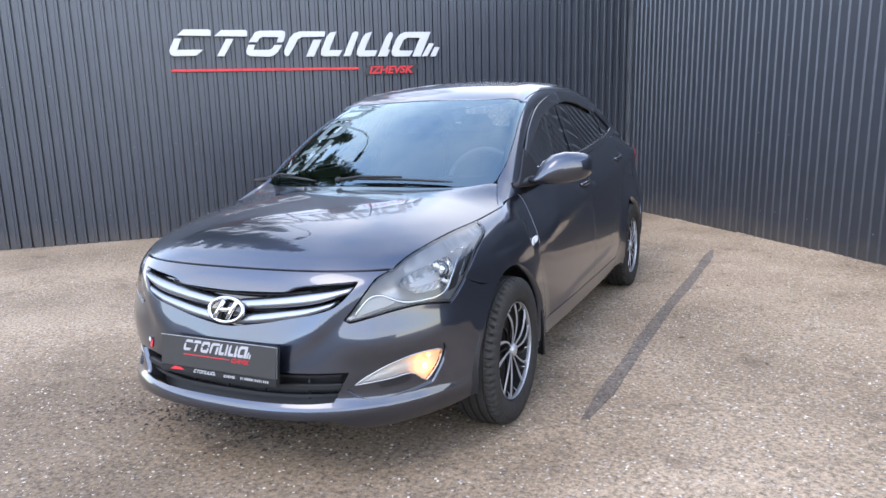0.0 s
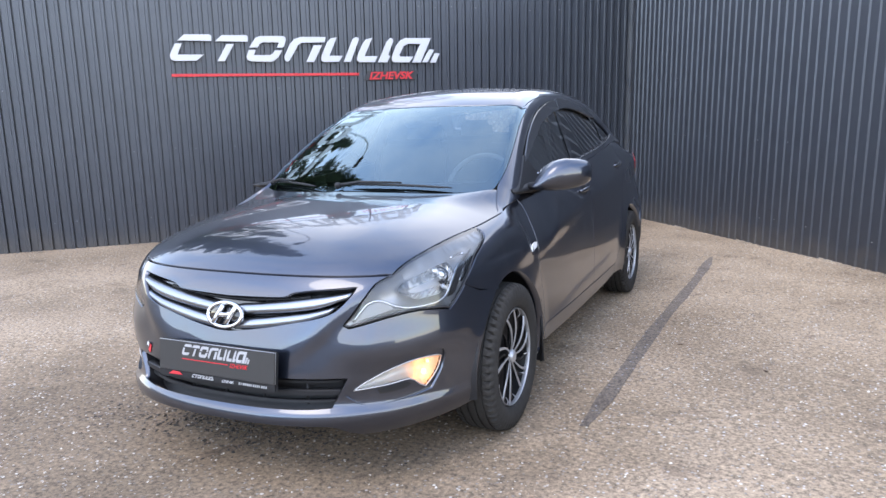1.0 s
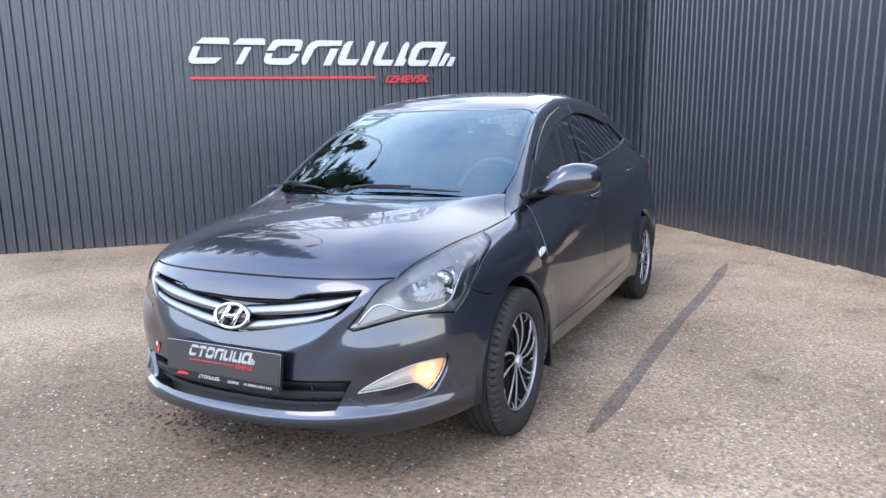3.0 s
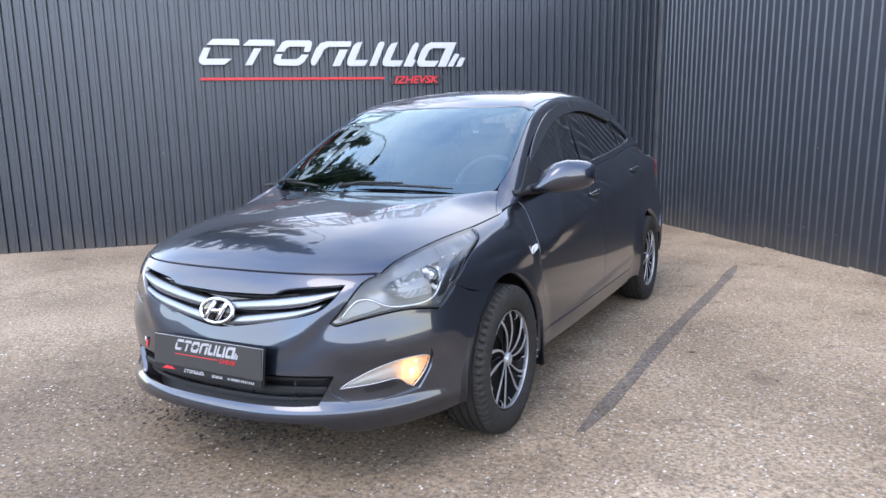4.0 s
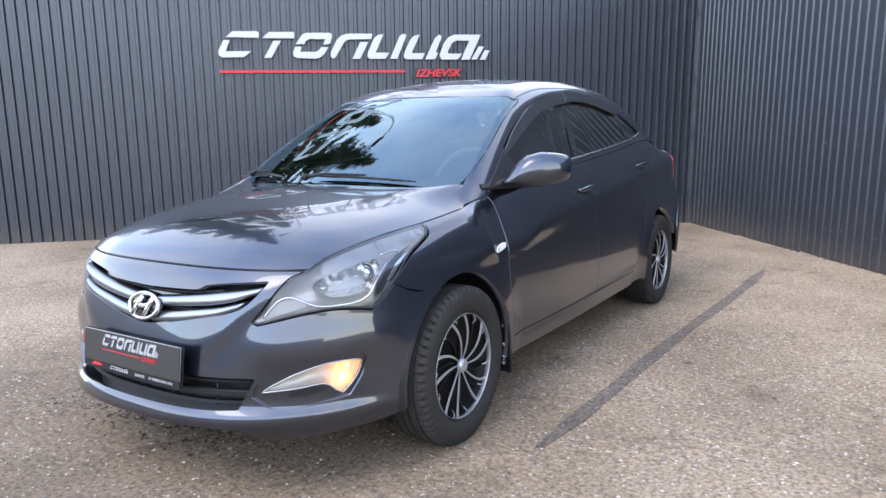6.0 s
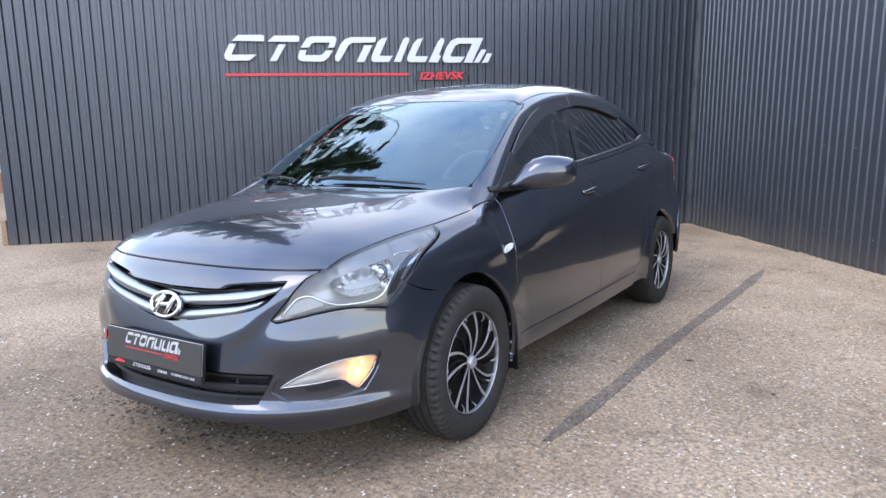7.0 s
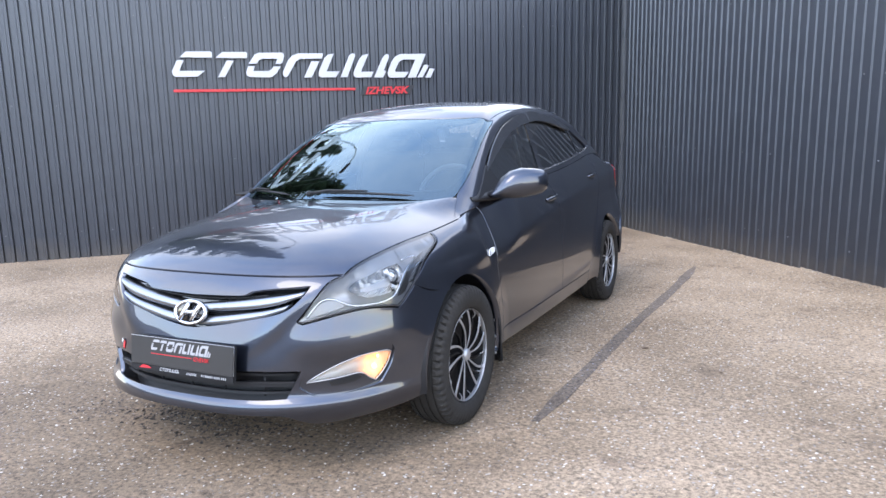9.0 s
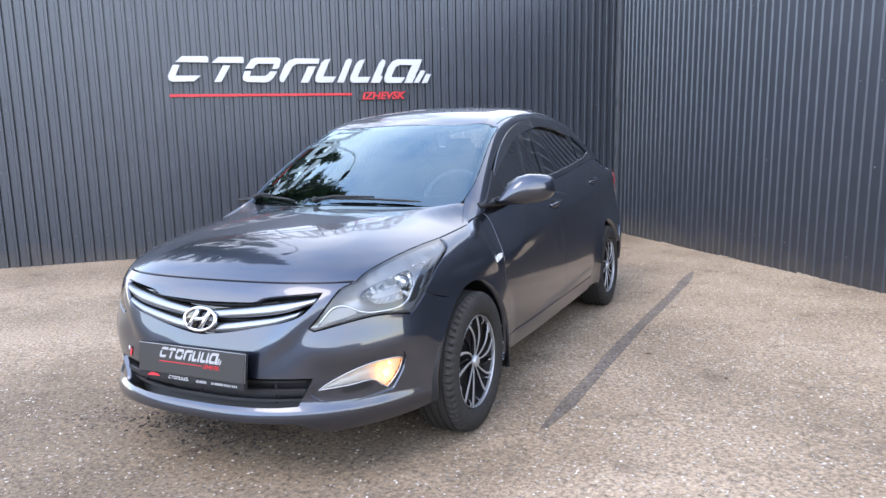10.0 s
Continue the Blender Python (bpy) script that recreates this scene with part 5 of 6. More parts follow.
rear_face = outline_of([(0.0, 0.664), (0.72, 0.664)], [(0.72, 0.664), (0.72, 0.98)], [(0.72, 0.98), (0.0, 1.0)])
panel("trunk_face", body, from_rear, symmetric(rear_face), PAINT, car, grid=0.05, gap=0.0)
tail_lamp = outline_of([(0.724, 0.75), (1.0, 0.78), (1.20, 0.88)], [(1.20, 0.88), (1.20, 0.96), (0.90, 1.0), (0.724, 0.98)], [(0.724, 0.98), (0.724, 0.75)])
tail_patch = outline_of([(0.724, 0.664), (1.16, 0.624)], [(1.16, 0.624), (1.20, 0.88)], [(1.20, 0.88), (1.0, 0.78), (0.724, 0.75)], [(0.724, 0.75), (0.724, 0.664)])
for m in SIDES:
    panel("tail_lamp", body, from_rear, tail_lamp, TAIL_RED, car, lift=0.004, grid=0.04, fold=0.02, mirror=m, label="red tail lamp")
    panel("quarter_panel", body, from_rear, tail_patch, PAINT, car, grid=0.04, gap=0.0, mirror=m)
# ---------------- door mirrors
def door_mirror(m):
    s = -1 if m else 1
    axis, deep = Vector((0.786, 0.618, 0)), Vector((-0.618, 0.786, 0))
    rows = ((-0.06, 0.962, 0.950, 0.012), (0.00, 0.976, 0.947, 0.026), (0.06, 1.000, 0.942, 0.040), (0.16, 1.036, 0.937, 0.054), (0.30, 1.065, 0.934, 0.063), (0.50, 1.078, 0.936, 0.066), (0.70, 1.076, 0.943, 0.063), (0.85, 1.070, 0.952, 0.054), (0.95, 1.062, 0.966, 0.038), (1.0, 1.048, 0.985, 0.014))
    rings = []
    for u, top, low, d in rows:
        c = Vector((0.775, 0.435, 0)) + axis * (0.267 * u)
        zc, h = (top + low) / 2, (top - low) / 2
        ring = []
        for a in np.linspace(0, 2 * math.pi, 28, endpoint=False):
            f, z = math.cos(a), math.sin(a)
            f = -abs(f) ** 0.85 * d if f > 0 else min(abs(f) ** 0.5, 0.8) * d * 0.9
            z = math.copysign(abs(z) ** 0.9, z)
            p = c + deep * f + Vector((0, 0, zc + h * z))
            ring.append((s * p.x, p.y, p.z))
        rings.append(ring if not m else ring[::-1])
    head = loft("door_mirror", rings, PAINT, car, "body-coloured door mirror")
    foot = []
    for x, y, zc, h, d in ((0.72, 0.525, 0.950, 0.016, 0.040), (0.765, 0.497, 0.953, 0.018, 0.046), (0.80, 0.492, 0.951, 0.014, 0.042), (0.860, 0.505, 0.950, 0.010, 0.036)):
        ring = [(s * (x), y + d * math.cos(a), zc + h * math.sin(a)) for a in np.linspace(0, 2 * math.pi, 16, endpoint=False)]
        foot.append(ring if m else ring[::-1])
    loft("mirror_foot", foot, BLACK_PLASTIC, head)
    # sail that fills the corner between door and pillar under the mirror
    rings = []
    for y, top, g in ((0.36, 0.934, 0.05), (0.42, 0.958, 0.40), (0.48, 0.982, 0.80), (0.56, 0.990, 1.0), (0.64, 0.992, 1.0), (0.72, 0.985, 0.8)):
        inner = float(cabin_width(y, top)) - 0.015
        outer = float(end_width(np.float64(y), np.float64(0.932))) - 0.006
        outer = inner + 0.015 + (outer - inner - 0.015) * g
        ring = [(s * inner, y, 0.925), (s * outer, y, 0.925), (s * (outer + 0.003), y, 0.938), (s * (outer - 0.012), y, 0.952), (s * (inner + 0.022), y, top - 0.006), (s * (inner + 0.010), y, top), (s * inner, y, top)]
        rings.append(ring if m else ring[::-1])
    loft("mirror_sail", rings, BLACK_PLASTIC, head)
    glass = []
    for a in np.linspace(0, 2 * math.pi, 24, endpoint=False):
        p = Vector((0.775, 0.435, 1.006)) + axis * (0.134 + 0.095 * math.cos(a)) + deep * 0.0605 + Vector((0, 0, 0.052 * math.sin(a)))
        glass.append((s * p.x, p.y, p.z))
    back = [(x - s * deep.x * 0.012, y - deep.y * 0.012, z) for x, y, z in glass]
    pane = loft("mirror_glass", [glass, back], MIRROR, head)
    if m:  # this one is folded back along the door
        fold_back = Matrix.Translation((-0.725, 0.57, -0.012)) @ Matrix.Rotation(radians(-44), 4, "Z") @ Matrix.Translation((0.775, -0.435, 0))
        for ob in (head, pane):
            ob.data.transform(fold_back)


MIRROR = material("mirror_silver", (0.9, 0.9, 0.92), 0.02, 1.0)
for m in SIDES:
    door_mirror(m)


# ---------------- wheels
def revolve(points, count, ripple=None):
    """Rings round the x axis from (x, r) points."""
    rings = []
    for i in range(count):
        a = 2 * math.pi * i / count
        rings.append([(x, (r - (ripple(x, r, i) if ripple else 0)) * math.cos(a), (r - (ripple(x, r, i) if ripple else 0)) * math.sin(a)) for x, r in points])
    verts = [p for ring in rings for p in ring]
    k = len(points)
    faces = [(i * k + j, i * k + j + 1, ((i + 1) % count) * k + j + 1, ((i + 1) % count) * k + j) for i in range(count) for j in range(k - 1)]
    return verts, faces


def build_wheel():
    wheel = new("wheel")
    wheel.parent = car
    tagged(wheel, "black tyre with a black and silver turbine wheel cover")
    W = 0.0925
    half = [(0.0, 0.3020), (0.012, 0.3020), (0.0125, 0.2945), (0.0205, 0.2945), (0.021, 0.3018), (0.047, 0.3010), (0.0475, 0.2940), (0.0545, 0.2940), (0.055, 0.3005), (0.070, 0.2985), (0.080, 0.2930), (0.0865, 0.2830), (0.0900, 0.2700), (W, 0.2480), (0.0915, 0.2300), (0.0895, 0.2260), (0.0885, 0.2170), (0.0830, 0.2080), (0.0760, 0.2030), (0.0600, 0.2000)]
    prof = [(-x, r) for x, r in half[:0:-1]] + half

    def sipes(x, r, i):
        if abs(x) > 0.0555 and r > 0.275:
            return 0.015 if i % 4 == 0 else 0.0
        if 0.022 < abs(x) < 0.047:
            return 0.004 if (i + (2 if x > 0 else 0)) % 5 == 0 else 0.0
        return 0.0

    v, f = revolve(prof, 240, sipes)
    mesh_object("tyre", v, f, RUBBER, wheel, True, "worn black rubber tyre").data.polygons.foreach_set("use_smooth", [min(abs(v[q][0]) for q in g) > 0.079 for g in f])
    v, f = revolve([(0.045, 0.0), (0.040, 0.05), (0.030, 0.12), (0.034, 0.18), (0.058, 0.194), (0.064, 0.2025), (0.040, 0.206), (-0.06, 0.204)], 64)
    mesh_object("wheel_cover", v, f, WHEEL_BLACK, wheel, True, "gloss black cover with silver blades")
    v, f = revolve([(0.068, 0.1955), (0.075, 0.1958), (0.079, 0.1965), (0.080, 0.1972), (0.078, 0.1982), (0.060, 0.1985)], 120)
    mesh_object("silver_ring", v, f, SILVER, wheel, True)

    def blade(name, a0, r0, r1, w0, w1, sweep, x0, x1, thick, mat):
        rows = []
        for u in np.linspace(0, 1, 12):
            r = r0 + (r1 - r0) * u
            a = a0 + sweep * u ** 1.5
            w = (w0 + (w1 - w0) * u ** 1.2) / 2
            x = x0 + (x1 - x0) * u + 0.008 * math.sin(math.pi * u)
            rows.append([(x - thick, r * math.cos(a) - w * math.sin(a) * e, r * math.sin(a) + w * math.cos(a) * e) for e in (1.0,)] + [(x, r * math.cos(a) - w * math.sin(a) * e, r * math.sin(a) + w * math.cos(a) * e) for e in (0.85, -0.85)] + [(x - thick, r * math.cos(a) + w * math.sin(a), r * math.sin(a) - w * math.cos(a))])
        loft(name, rows, mat, wheel, smooth=False)

    for i in range(10):
        a = 2 * math.pi * i / 10 + 0.15 + (0.07 if i % 2 else -0.07)
        blade("silver_blade", a, 0.026, 0.195, 0.0045, 0.0145, 0.30, 0.066, 0.072, 0.004, SILVER)
        blade("black_blade", a + 0.31, 0.030, 0.192, 0.008, 0.013, 0.30, 0.050, 0.058, 0.010, WHEEL_BLACK)
        blade("silver_tip", a + 0.58, 0.166, 0.195, 0.0025, 0.013, 0.09, 0.062, 0.068, 0.003, SILVER)
    v, f = revolve([(0.080, 0.0), (0.0795, 0.014), (0.078, 0.021), (0.072, 0.026), (0.060, 0.027)], 32)
    mesh_object("centre_cap", v, f, SILVER, wheel, True, "silver centre cap")
    v, f = revolve([(-0.02, 0.03), (-0.02, 0.135), (0.0, 0.135), (0.0, 0.03)], 40)
    mesh_object("brake_disc", v, f, SCREW, wheel, True)
    return wheel


first_wheel = build_wheel()
TRACK = 0.7405
first_wheel.matrix_basis = Matrix.Translation((TRACK, 0, AXLE_Z)) @ pose(0, 0, 0, 20, 0, 0)
for x, y, turn_z, spin in ((TRACK, 2.57, 0, 100), (-TRACK, 0, 180, 10), (-TRACK, 2.57, 180, 50)):
    copy_thing(first_wheel, Matrix.Translation((x, y, AXLE_Z)) @ pose(0, 0, 0, 0, 0, turn_z) @ pose(0, 0, 0, spin, 0, 0))


# ---------------- wheel housings, mud flaps, underside
def liner(yc, m):
    s = -1 if m else 1
    rings = []
    for a in np.linspace(math.radians(-25), math.radians(190), 34):
        r = ARCH_R + 0.004
        rings.append([(s * x, yc + rr * math.cos(a), AXLE_Z + rr * math.sin(a)) for x, rr in ((0.795, r), (0.76, r + 0.012), (0.60, r + 0.012), (0.52, r - 0.02), (0.52, 0.05))])
    k = 5
    verts = [p for ring in rings for p in ring]
    faces = [(i * k + j, i * k + j + 1, (i + 1) * k + j + 1, (i + 1) * k + j) for i in range(len(rings) - 1) for j in range(k - 1)]
    mesh_object("wheel_liner", verts, faces, BLACK_PLASTIC, car, True)


for m in SIDES:
    s = -1 if m else 1
    for yc in (0.0, 2.57):
        liner(yc, m)
        flap = part("mud_flap", box_bm((0.17, 0.008, 0.30), (s * (0.745 if yc < 1 else 0.67), yc + (0.352 if yc < 1 else 0.335), 0.315), 0.003, 1, pose(0, 0, 0, 6, 0, 0)), BLACK_PLASTIC, car, "black rubber mud flap")
        flap_rim = tube("flap_rim", [(s * (0.822 if yc < 1 else 0.74), yc + 0.348, 0.170), (s * (0.828 if yc < 1 else 0.745), yc + 0.350, 0.30), (s * (0.826 if yc < 1 else 0.74), yc + 0.338, 0.44)], 0.006, BLACK_PLASTIC, flap, 6)
        for z in (0.21, 0.29, 0.37):
            bm = bmesh.new()
            bmesh.ops.create_uvsphere(bm, u_segments=10, v_segments=6, radius=0.008, matrix=Matrix.Translation((s * (0.80 if yc < 1 else 0.72), yc + 0.345, z)))
            part("flap_screw", bm, SCREW, flap, smooth=True)
part("underbody", box_bm((1.02, 3.75, 0.08), (0, 1.35, 0.245), 0.02, 1), BLACK_PLASTIC, car)
part("engine_block", box_bm((0.96, 0.62, 0.36), (0, -0.22, 0.46), 0.04, 1), BLACK_PLASTIC, car)
part("underbody", box_bm((1.50, 1.62, 0.06), (0, 1.28, 0.262), 0.02, 1), BLACK_PLASTIC, car)

# ---------------- scuttle, wipers, aerial
SCUTTLE = material("scuttle_black", (0.012, 0.012, 0.013), 0.8, grain=0.2, scale=80, spec=0.08)
rear_edge = on(from_top, body, through_points([(-x, y) for x, y in hood_rear[:-1]] + hood_rear[::-1], step=0.04))
verts = [(x, y - 0.01, z - 0.03) for x, y, z in rear_edge]
base = on(from_ahead, cabin, [(x * 0.925, 0.942) for x in rear_edge[:, 0]])
verts += [(x, y + 0.004, z - 0.004) for x, y, z in base]
k = len(rear_edge)
mesh_object("scuttle", verts, [(i, i + 1, k + i + 1, k + i) for i in range(k - 1)], SCUTTLE, car, True, "black plastic scuttle below the windshield")


def wiper(x0, x1, z0, z1, pivot):
    pts = []
    for u in np.linspace(0, 1, 16):
        x, z = x0 + (x1 - x0) * u, z0 + (z1 - z0) * u + 0.006 * math.sin(math.pi * u)
        p = on(from_ahead, cabin, [(x, z)])
        pts.append(tuple((p + 0.012 * slope(cabin, p))[0]))
    blade = tube("wiper", pts, lambda u: 0.0055 * min(1, 0.4 + 4 * u, 0.4 + 4 * (1 - u)), BLACK_PLASTIC, car, 8, "black windshield wiper")
    arm_end = Vector(pts[8]) + Vector((0, -0.004, 0.012))
    p = on(from_ahead, cabin, [pivot])
    foot = Vector(tuple((p + 0.02 * slope(cabin, p))[0]))
    tube("wiper_arm", [foot, foot.lerp(arm_end, 0.35) + Vector((0, -0.004, 0.012)), arm_end], lambda u: 0.009 - 0.005 * u, BLACK_PLASTIC, blade, 8)
    bm = bmesh.new()
    bmesh.ops.create_uvsphere(bm, u_segments=12, v_segments=8, radius=0.016, matrix=Matrix.Translation(foot))
    part("pivot_cap", bm, BLACK_PLASTIC, blade, smooth=True)


wiper(-0.04, 0.45, 0.972, 0.956, (-0.10, 0.962))
wiper(-0.60, -0.24, 0.974, 0.962, (-0.57, 0.966))
top = on(from_top, cabin, [(0.0, 2.36)])[0]
bm = bmesh.new()
bmesh.ops.create_uvsphere(bm, u_segments=16, v_segments=8, radius=0.022, matrix=Matrix.Translation((0, 2.36, top[2])) @ Matrix.Diagonal((0.8, 1.5, 0.7, 1)))
aerial = part("aerial_base", bm, BLACK_PLASTIC, car, smooth=True)
tube("aerial", [(0, 2.37, top[2] + 0.01), (0, 2.41, top[2] + 0.05), (0, 2.455, top[2] + 0.10)], lambda u: 0.004 - 0.0015 * u, BLACK_PLASTIC, aerial, 6, "short black roof aerial")

# ---------------- cabin inside
dash_rings = []
for x in np.linspace(-0.66, 0.66, 15):
    d = 0.05 * (x / 0.66) ** 2
    dash_rings.append([(x, 0.30 + d * 2, 0.80), (x, 0.27 + d * 2, 0.925), (x, 0.40 + d, 0.945), (x, 0.58, 0.950 + 0.02 * math.exp(-((x - 0.36) / 0.16) ** 2)), (x, 0.68, 0.925), (x, 0.70, 0.84), (x, 0.66, 0.70), (x, 0.60, 0.45)])
loft("dashboard", dash_rings, INTERIOR, car, "dark grey dashboard")
wheel_tilt = pose(0.36, 0.80, 0.915, 0, 0, 0) @ pose(0, 0, 0, 65, 0, 0)
rim = tube("steering_wheel", [wheel_tilt @ Vector((0.183 * math.cos(a), 0.183 * math.sin(a), 0)) for a in np.linspace(0, 2 * math.pi, 40, endpoint=False)], 0.0145, STEER, car, 10, "dark grey steering wheel", True)
bm = box_bm((0.15, 0.11, 0.045), (0, -0.01, -0.02), 0.018, 2)
bmesh.ops.transform(bm, matrix=wheel_tilt, verts=bm.verts)
part("hub", bm, INTERIOR, rim, smooth=True)
for a in (-8, 188, 270):
    c = radians(a)
    tube("spoke", [wheel_tilt @ Vector((0.06 * math.cos(c), 0.06 * math.sin(c), -0.01)), wheel_tilt @ Vector((0.178 * math.cos(c), 0.178 * math.sin(c), 0))], 0.013, STEER, rim, 8)


def seat(x, y, wide, label):
    base_o = part("seat", box_bm((wide, 0.50, 0.17), (x, y, 0.52), 0.06, 3, None), INTERIOR, car, label, True)
    back = box_bm((wide, 0.14, 0.62), (0, 0, 0.31), 0.055, 3, pose(0, 0, 0, -20, 0, 0))
    bmesh.ops.translate(back, vec=(x, y + 0.24, 0.56), verts=back.verts)
    part("backrest", back, INTERIOR, base_o, smooth=True)
    for hx in ((x,) if wide < 0.7 else (x - 0.36, x + 0.36)):
        rest = box_bm((0.26, 0.09, 0.17), (hx, y + 0.50, 1.20), 0.04, 3)
        part("headrest", rest, INTERIOR, base_o, smooth=True)


seat(0.36, 1.12, 0.48, "dark cloth front seat")
seat(-0.36, 1.12, 0.48, "dark cloth front seat")
seat(0.0, 2.02, 1.20, "dark cloth rear bench")
part("inner_mirror", box_bm((0.21, 0.03, 0.06), (0.0, 0.86, 1.265), 0.012, 2), BLACK_PLASTIC, car, "black rear-view mirror", True)
part("floor_pan", box_bm((1.30, 2.1, 0.03), (0, 1.45, 0.34), 0.005, 1), INTERIOR, car)
part("headliner", box_bm((0.84, 1.0, 0.012), (0, 1.65, 1.375), 0.004, 1), INTERIOR_GREY, car)
for m in SIDES:
    s = -1 if m else 1
    part("door_trim", box_bm((0.03, 1.5, 0.55), (s * 0.66, 1.45, 0.66), 0.012, 1), INTERIOR, car)
    belt_strap = [(s * 0.52, 1.38, 1.24), (s * 0.58, 1.36, 1.0), (s * 0.60, 1.34, 0.7)]
    tube("seat_belt", belt_strap, 0.018, INTERIOR_GREY, car, 6, flat=0.2)
    tube("pillar_trim", [(s * 0.53, 1.47, 1.32), (s * 0.645, 1.37, 1.03)], 0.035, INTERIOR_GREY, car, 8, flat=0.35)
# ---------------------------------------------------------------- unseen walls added to close the yard and keep the bright horizon off the bumper
PLASTER = material("plastered_wall", (0.34, 0.32, 0.30), 0.85, grain=0.15, scale=6, bump=0.2, bump_scale=40)
sv, sf = extruded([(-34, -1.0), (30, -1.0), (30, 3.6), (-34, 3.6)], 0.3, lambda u, h, w: (u, -22.0 - w, h))
tagged(mesh_object("unseen_wall_south", sv, sf, PLASTER), "unseen plain grey wall added to block the horizon from the bumper", "wall", kind="structure")
sv, sf = extruded([(-21.6, -1.0), (-3.0, -1.0), (-3.0, 3.4), (-21.6, 3.4)], 0.3, lambda u, h, w: (-15.5 - w, u, h))
tagged(mesh_object("unseen_wall_west", sv, sf, PLASTER), "unseen plain grey wall added to block the western horizon from the bumper", "wall", kind="structure")

# ---------------------------------------------------------------- beyond the sign wall
PALE_STEEL = material("pale_steel", (0.55, 0.57, 0.60), 0.4, 0.0, 0.0, 0.06, 4.0, wear=0.2)
BRICK = material("plinth_brick", (0.30, 0.14, 0.09), 0.85, grain=0.2, scale=20, bump=0.3, bump_scale=60)
WOOD = material("grey_wood", (0.25, 0.17, 0.11), 0.8, grain=0.25, scale=30, bump=0.2, bump_scale=80)


def far_fence():
    """A pale ribbed fence on a low brick plinth, seen past the end of the sign wall."""
    place = Matrix.Translation((-13.9, 2.1, 0)) @ pose(0, 0, 0, 0, 0, 52)
    v, f = extruded([(0, -0.3), (7.6, -0.3), (7.6, 0.24), (0, 0.24)], 0.2, lambda a, b, w: place @ Vector((a, w, b)))
    fence = mesh_object("far_fence", v, f, BRICK)
    tagged(fence, "pale grey ribbed steel fence on a low red plinth", "fence")
    inner = fence.matrix_world.inverted() @ place
    x = 0.0
    while x < 7.5:
        pts = profile(1.15, 0.115, 0.014, x)
        k = len(pts)
        verts = [inner @ Vector((a, 0.05 + b, z)) for z in (0.24, 2.3) for a, b in pts] + [inner @ Vector((a, 0.052 + b, z)) for z in (0.24, 2.3) for a, b in pts]
        faces = [(i, i + 1, k + i + 1, k + i) for i in range(k - 1)] + [(2 * k + i + 1, 2 * k + i, 3 * k + i, 3 * k + i + 1) for i in range(k - 1)] + [(k + i, k + i + 1, 3 * k + i + 1, 3 * k + i) for i in range(k - 1)]
        mesh_object("fence_sheet", verts, faces, PALE_STEEL, fence)
        x += 1.15


far_fence()
post_at = BACK @ Vector((-2.99, 0.03, -0.05))
post = part("wall_post", box_bm((0.05, 0.05, 0.26), (0, 0, 0.13), 0.004, 1), WOOD, None)
post.matrix_world = Matrix.Translation(post_at) @ pose(0, 0, 0, 0, 0, 45)
tagged(post, "short weathered wooden post at the wall's end", "post")

LEAF = material("conifer_needles", (0.035, 0.06, 0.022), 0.7, grain=0.5, scale=3)
BARK = material("bark", (0.12, 0.09, 0.07), 0.9, grain=0.3, scale=12, bump=0.4, bump_scale=30)


def conifer(at, height, spread, seed):
    """A trunk with whorls of drooping boughs, each carrying many small sprays."""
    rng = random.Random(seed)
    tree = new("conifer_tree")
    tree.matrix_world = Matrix.Translation(at)
    tagged(tree, "dark green conifer standing behind the steel wall", "tree")
    tube("trunk", [(0, 0, -0.2), (0.03, 0.02, height * 0.4), (0.0, 0.05, height * 0.98)], lambda u: 0.17 * (1 - u) + 0.02, BARK, tree, 10)
    verts, faces = [], []
    for i in range(340):
        u = (i + rng.random()) / 340
        z = height * (0.12 + 0.88 * u)
        reach = spread * (1 - u) ** 0.8 * rng.uniform(0.55, 1.1) + 0.12
        a = rng.uniform(0, 2 * math.pi)
        steps = max(6, int(reach * 18))
        for j in range(steps):
            r = reach * (j + 1) / steps
            c = Vector((r * math.cos(a), r * math.sin(a), z - 0.25 * r * r / max(spread, 0.1) + 0.12 * r))
            for _ in range(7):
                size = rng.uniform(0.06, 0.18)
                d = Vector((rng.gauss(0, 1), rng.gauss(0, 1), rng.gauss(-0.2, 0.5))).normalized() * size
                w = d.cross(Vector((rng.gauss(0, 1), rng.gauss(0, 1), rng.gauss(0, 1)))).normalized() * size * 0.22
                p = c + Vector((rng.gauss(0, 0.05), rng.gauss(0, 0.05), rng.gauss(0, 0.05)))
                k = len(verts)
                verts += [p - w, p + d * 0.5 + w * 1.1, p + d * 1.4, p + d * 0.5 - w * 1.1]
                faces.append((k, k + 1, k + 2, k + 3))
    mesh_object("crown", verts, faces, LEAF, tree)


conifer((-9.8, 5.0, -0.2), 15.0, 2.5, 3)
conifer((-11.4, 9.0, -0.2), 12.5, 2.9, 5)
conifer((-7.4, 10.4, -0.2), 7.2, 2.1, 8)


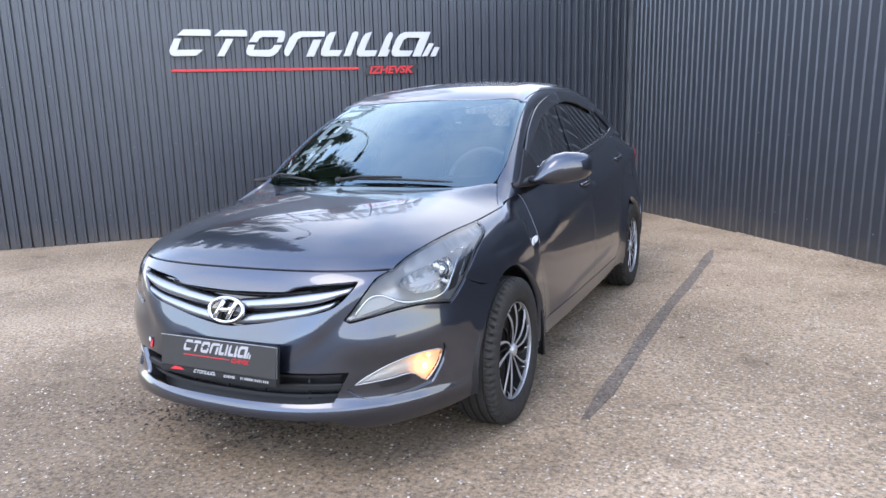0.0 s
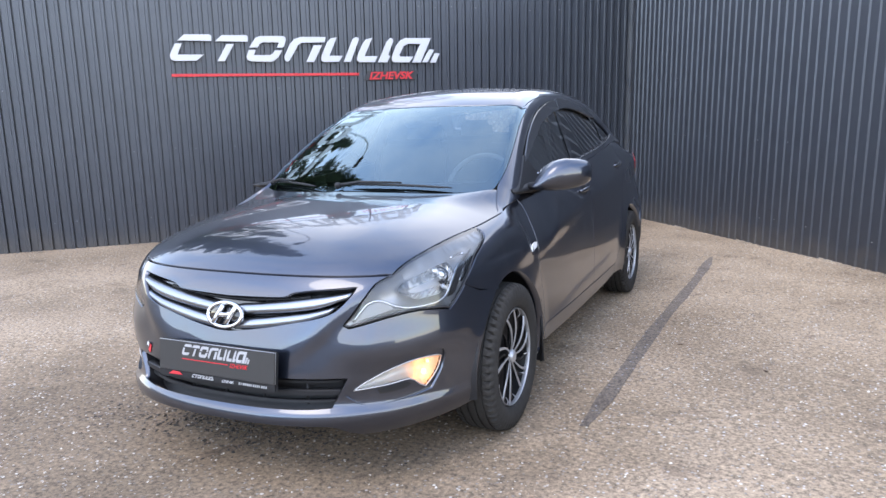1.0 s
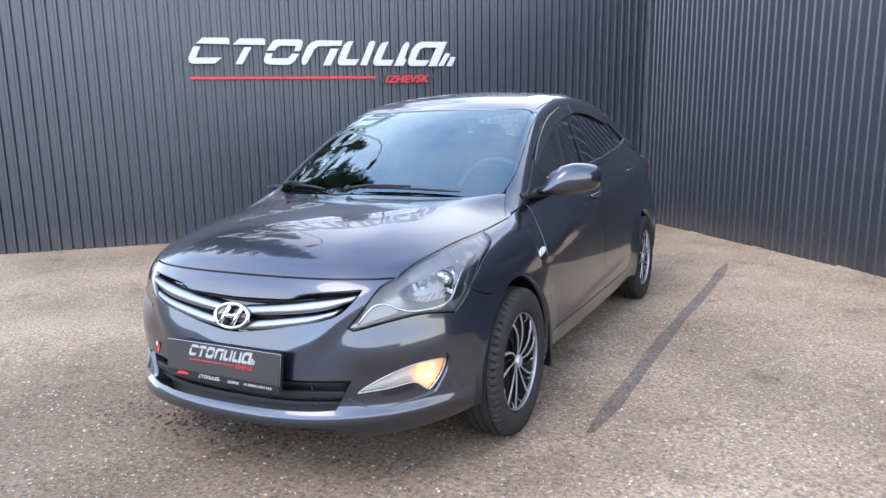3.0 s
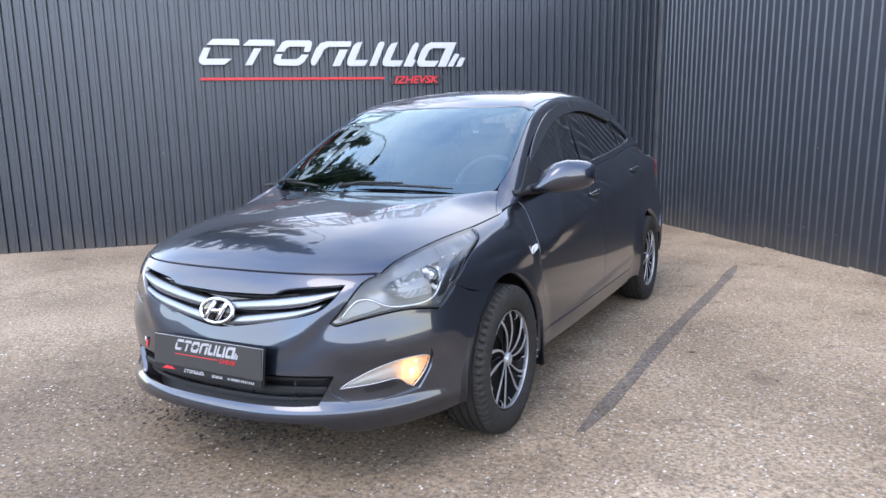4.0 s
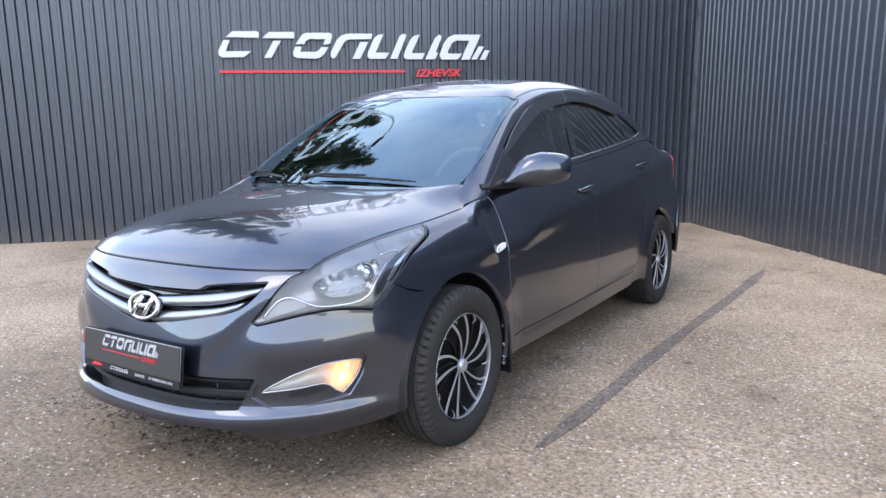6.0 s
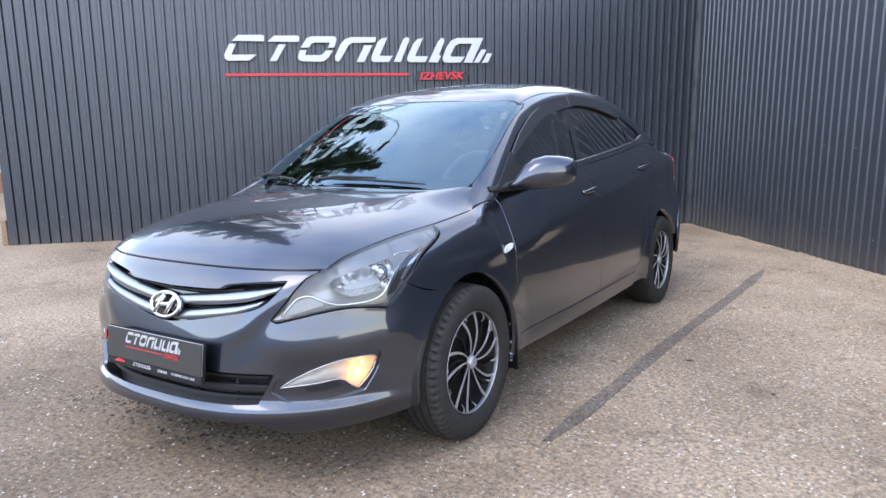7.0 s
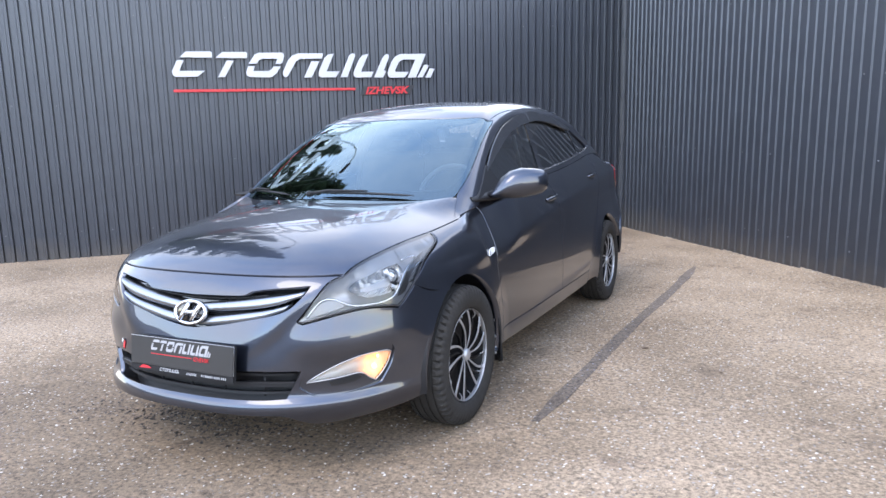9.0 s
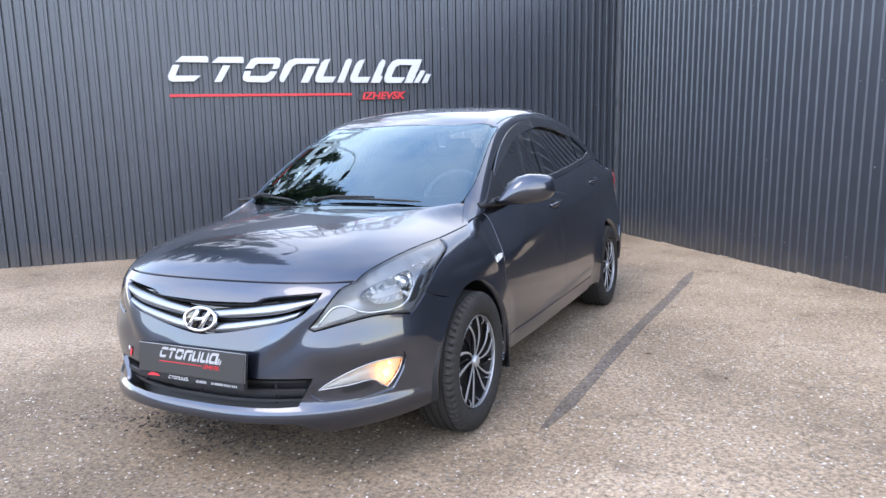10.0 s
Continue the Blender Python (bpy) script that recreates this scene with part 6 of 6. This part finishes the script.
def street_lamp(at):
    lamp_o = new("street_lamp")
    lamp_o.matrix_world = Matrix.Translation(at)
    tagged(lamp_o, "grey steel street lamp with a curved arm", "street lamp")
    tube("pole", [(0, 0, -0.2), (0, 0, 4.2), (0, 0, 8.3)], lambda u: 0.075 - 0.03 * u, PALE_STEEL, lamp_o, 12)
    tube("arm", [(0, 0, 8.2), (-0.05, -0.12, 8.75), (-0.12, -0.5, 9.2), (-0.2, -1.0, 9.35)], 0.034, PALE_STEEL, lamp_o, 10)
    part("lamp_head", box_bm((0.6, 0.24, 0.12), (-0.25, -1.25, 9.35), 0.03, 2, pose(0, 0, 0, 0, 0, 80)), DARK_SIGN, lamp_o, smooth=True)


street_lamp((-6.5, 5.9, -0.1))



# ---------------------------------------------------------------- loose chips and crumbs on the asphalt
def island_material(name, dark, light, rough):
    """Colour that differs from piece to piece."""
    m = bpy.data.materials.new(name)
    m.use_nodes = True
    n, l = m.node_tree.nodes, m.node_tree.links
    p = n["Principled BSDF"]
    p.inputs["Roughness"].default_value = rough
    geo, ramp = n.new("ShaderNodeNewGeometry"), n.new("ShaderNodeValToRGB")
    ramp.color_ramp.elements[0].color, ramp.color_ramp.elements[1].color = (*dark, 1), (*light, 1)
    l.new(geo.outputs["Random Per Island"], ramp.inputs["Fac"])
    l.new(ramp.outputs["Color"], p.inputs["Base Color"])
    return m


CHIP = island_material("stone_chip", (0.12, 0.095, 0.075), (0.64, 0.58, 0.50), 0.85)
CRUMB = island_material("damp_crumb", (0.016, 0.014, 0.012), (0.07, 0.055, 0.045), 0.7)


def loose_pieces(name, spots, low, high, mat, label, category, seed):
    """Flattened, uneven eight-sided pieces half sunk in the asphalt."""
    rng = random.Random(seed)
    verts, faces = [], []
    for x, y in spots:
        size = low + (high - low) * rng.random() ** 3
        turn, h = rng.uniform(0, 6.283), size * rng.uniform(0.25, 0.6)
        c = Vector((x, y, ground_height(x, y)))
        k = len(verts)
        for i in range(4):
            a = turn + i * 1.571 + rng.uniform(-0.4, 0.4)
            r = size * rng.uniform(0.55, 1.1) * (1.0 if i % 2 else 0.7)
            verts.append(YARD @ (c + Vector((r * math.cos(a), r * math.sin(a), h * rng.uniform(0.1, 0.5)))))
        verts.append(YARD @ (c + Vector((rng.uniform(-0.3, 0.3) * size, rng.uniform(-0.3, 0.3) * size, h))))
        verts.append(YARD @ (c - Vector((0, 0, 0.4 * h))))
        for i in range(4):
            faces += [(k + i, k + (i + 1) % 4, k + 4), (k + (i + 1) % 4, k + i, k + 5)]
    tagged(mesh_object(name, verts, faces, mat), label, category, kind="stuff")


chip_rng = random.Random(11)
loose_pieces("stone_chips", [(chip_rng.uniform(-2.4, 3.8), -1.9 + 6.9 * chip_rng.random() ** 1.15) for _ in range(26000)], 0.0022, 0.011, CHIP, "pale stone chips pressed into the worn asphalt", "gravel", 12)
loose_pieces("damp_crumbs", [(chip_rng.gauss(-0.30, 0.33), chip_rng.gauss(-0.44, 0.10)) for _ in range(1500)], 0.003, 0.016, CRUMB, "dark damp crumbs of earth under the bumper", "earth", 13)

DRY = material("dry_leaf", (0.10, 0.06, 0.035), 0.8, grain=0.2, scale=60)


def dry_leaf(x, y, size, turn_z, on_roof=False):
    bm = bmesh.new()
    pts = [(-0.5, 0), (-0.25, 0.2), (0.1, 0.24), (0.5, 0.0), (0.1, -0.2), (-0.25, -0.16)]
    top = [bm.verts.new((u * size, v * size, 0.10 * size * (1 - 4 * v * v) + 0.06 * size * u)) for u, v in pts]
    low = [bm.verts.new((q.co.x, q.co.y, q.co.z - 0.0012)) for q in top]
    bm.faces.new(top)
    bm.faces.new(low[::-1])
    for i in range(6):
        bm.faces.new((top[i], low[i], low[(i + 1) % 6], top[(i + 1) % 6]))
    leaf = part("dry_leaf", bm, DRY, None)
    z = float(on(from_top, cabin, [(x, y)])[0][2]) if on_roof else ground_height(x, y)
    leaf.matrix_world = YARD @ Matrix.Translation((x, y, z + 0.003)) @ pose(0, 0, 0, 0, 0, turn_z)
    tagged(leaf, "small dry brown leaf lying on the roof edge" if on_roof else "small dry dark leaf lying on the asphalt", "leaf", "" if on_roof else "leaves on the asphalt")


for x, y, size, turn_z in ((1.314, 1.353, 0.045, 20), (1.22, 1.9, 0.03, 70), (1.47, 2.72, 0.035, 110), (1.75, 1.05, 0.03, 150), (0.98, 1.15, 0.03, 40)):
    dry_leaf(x, y, size, turn_z)
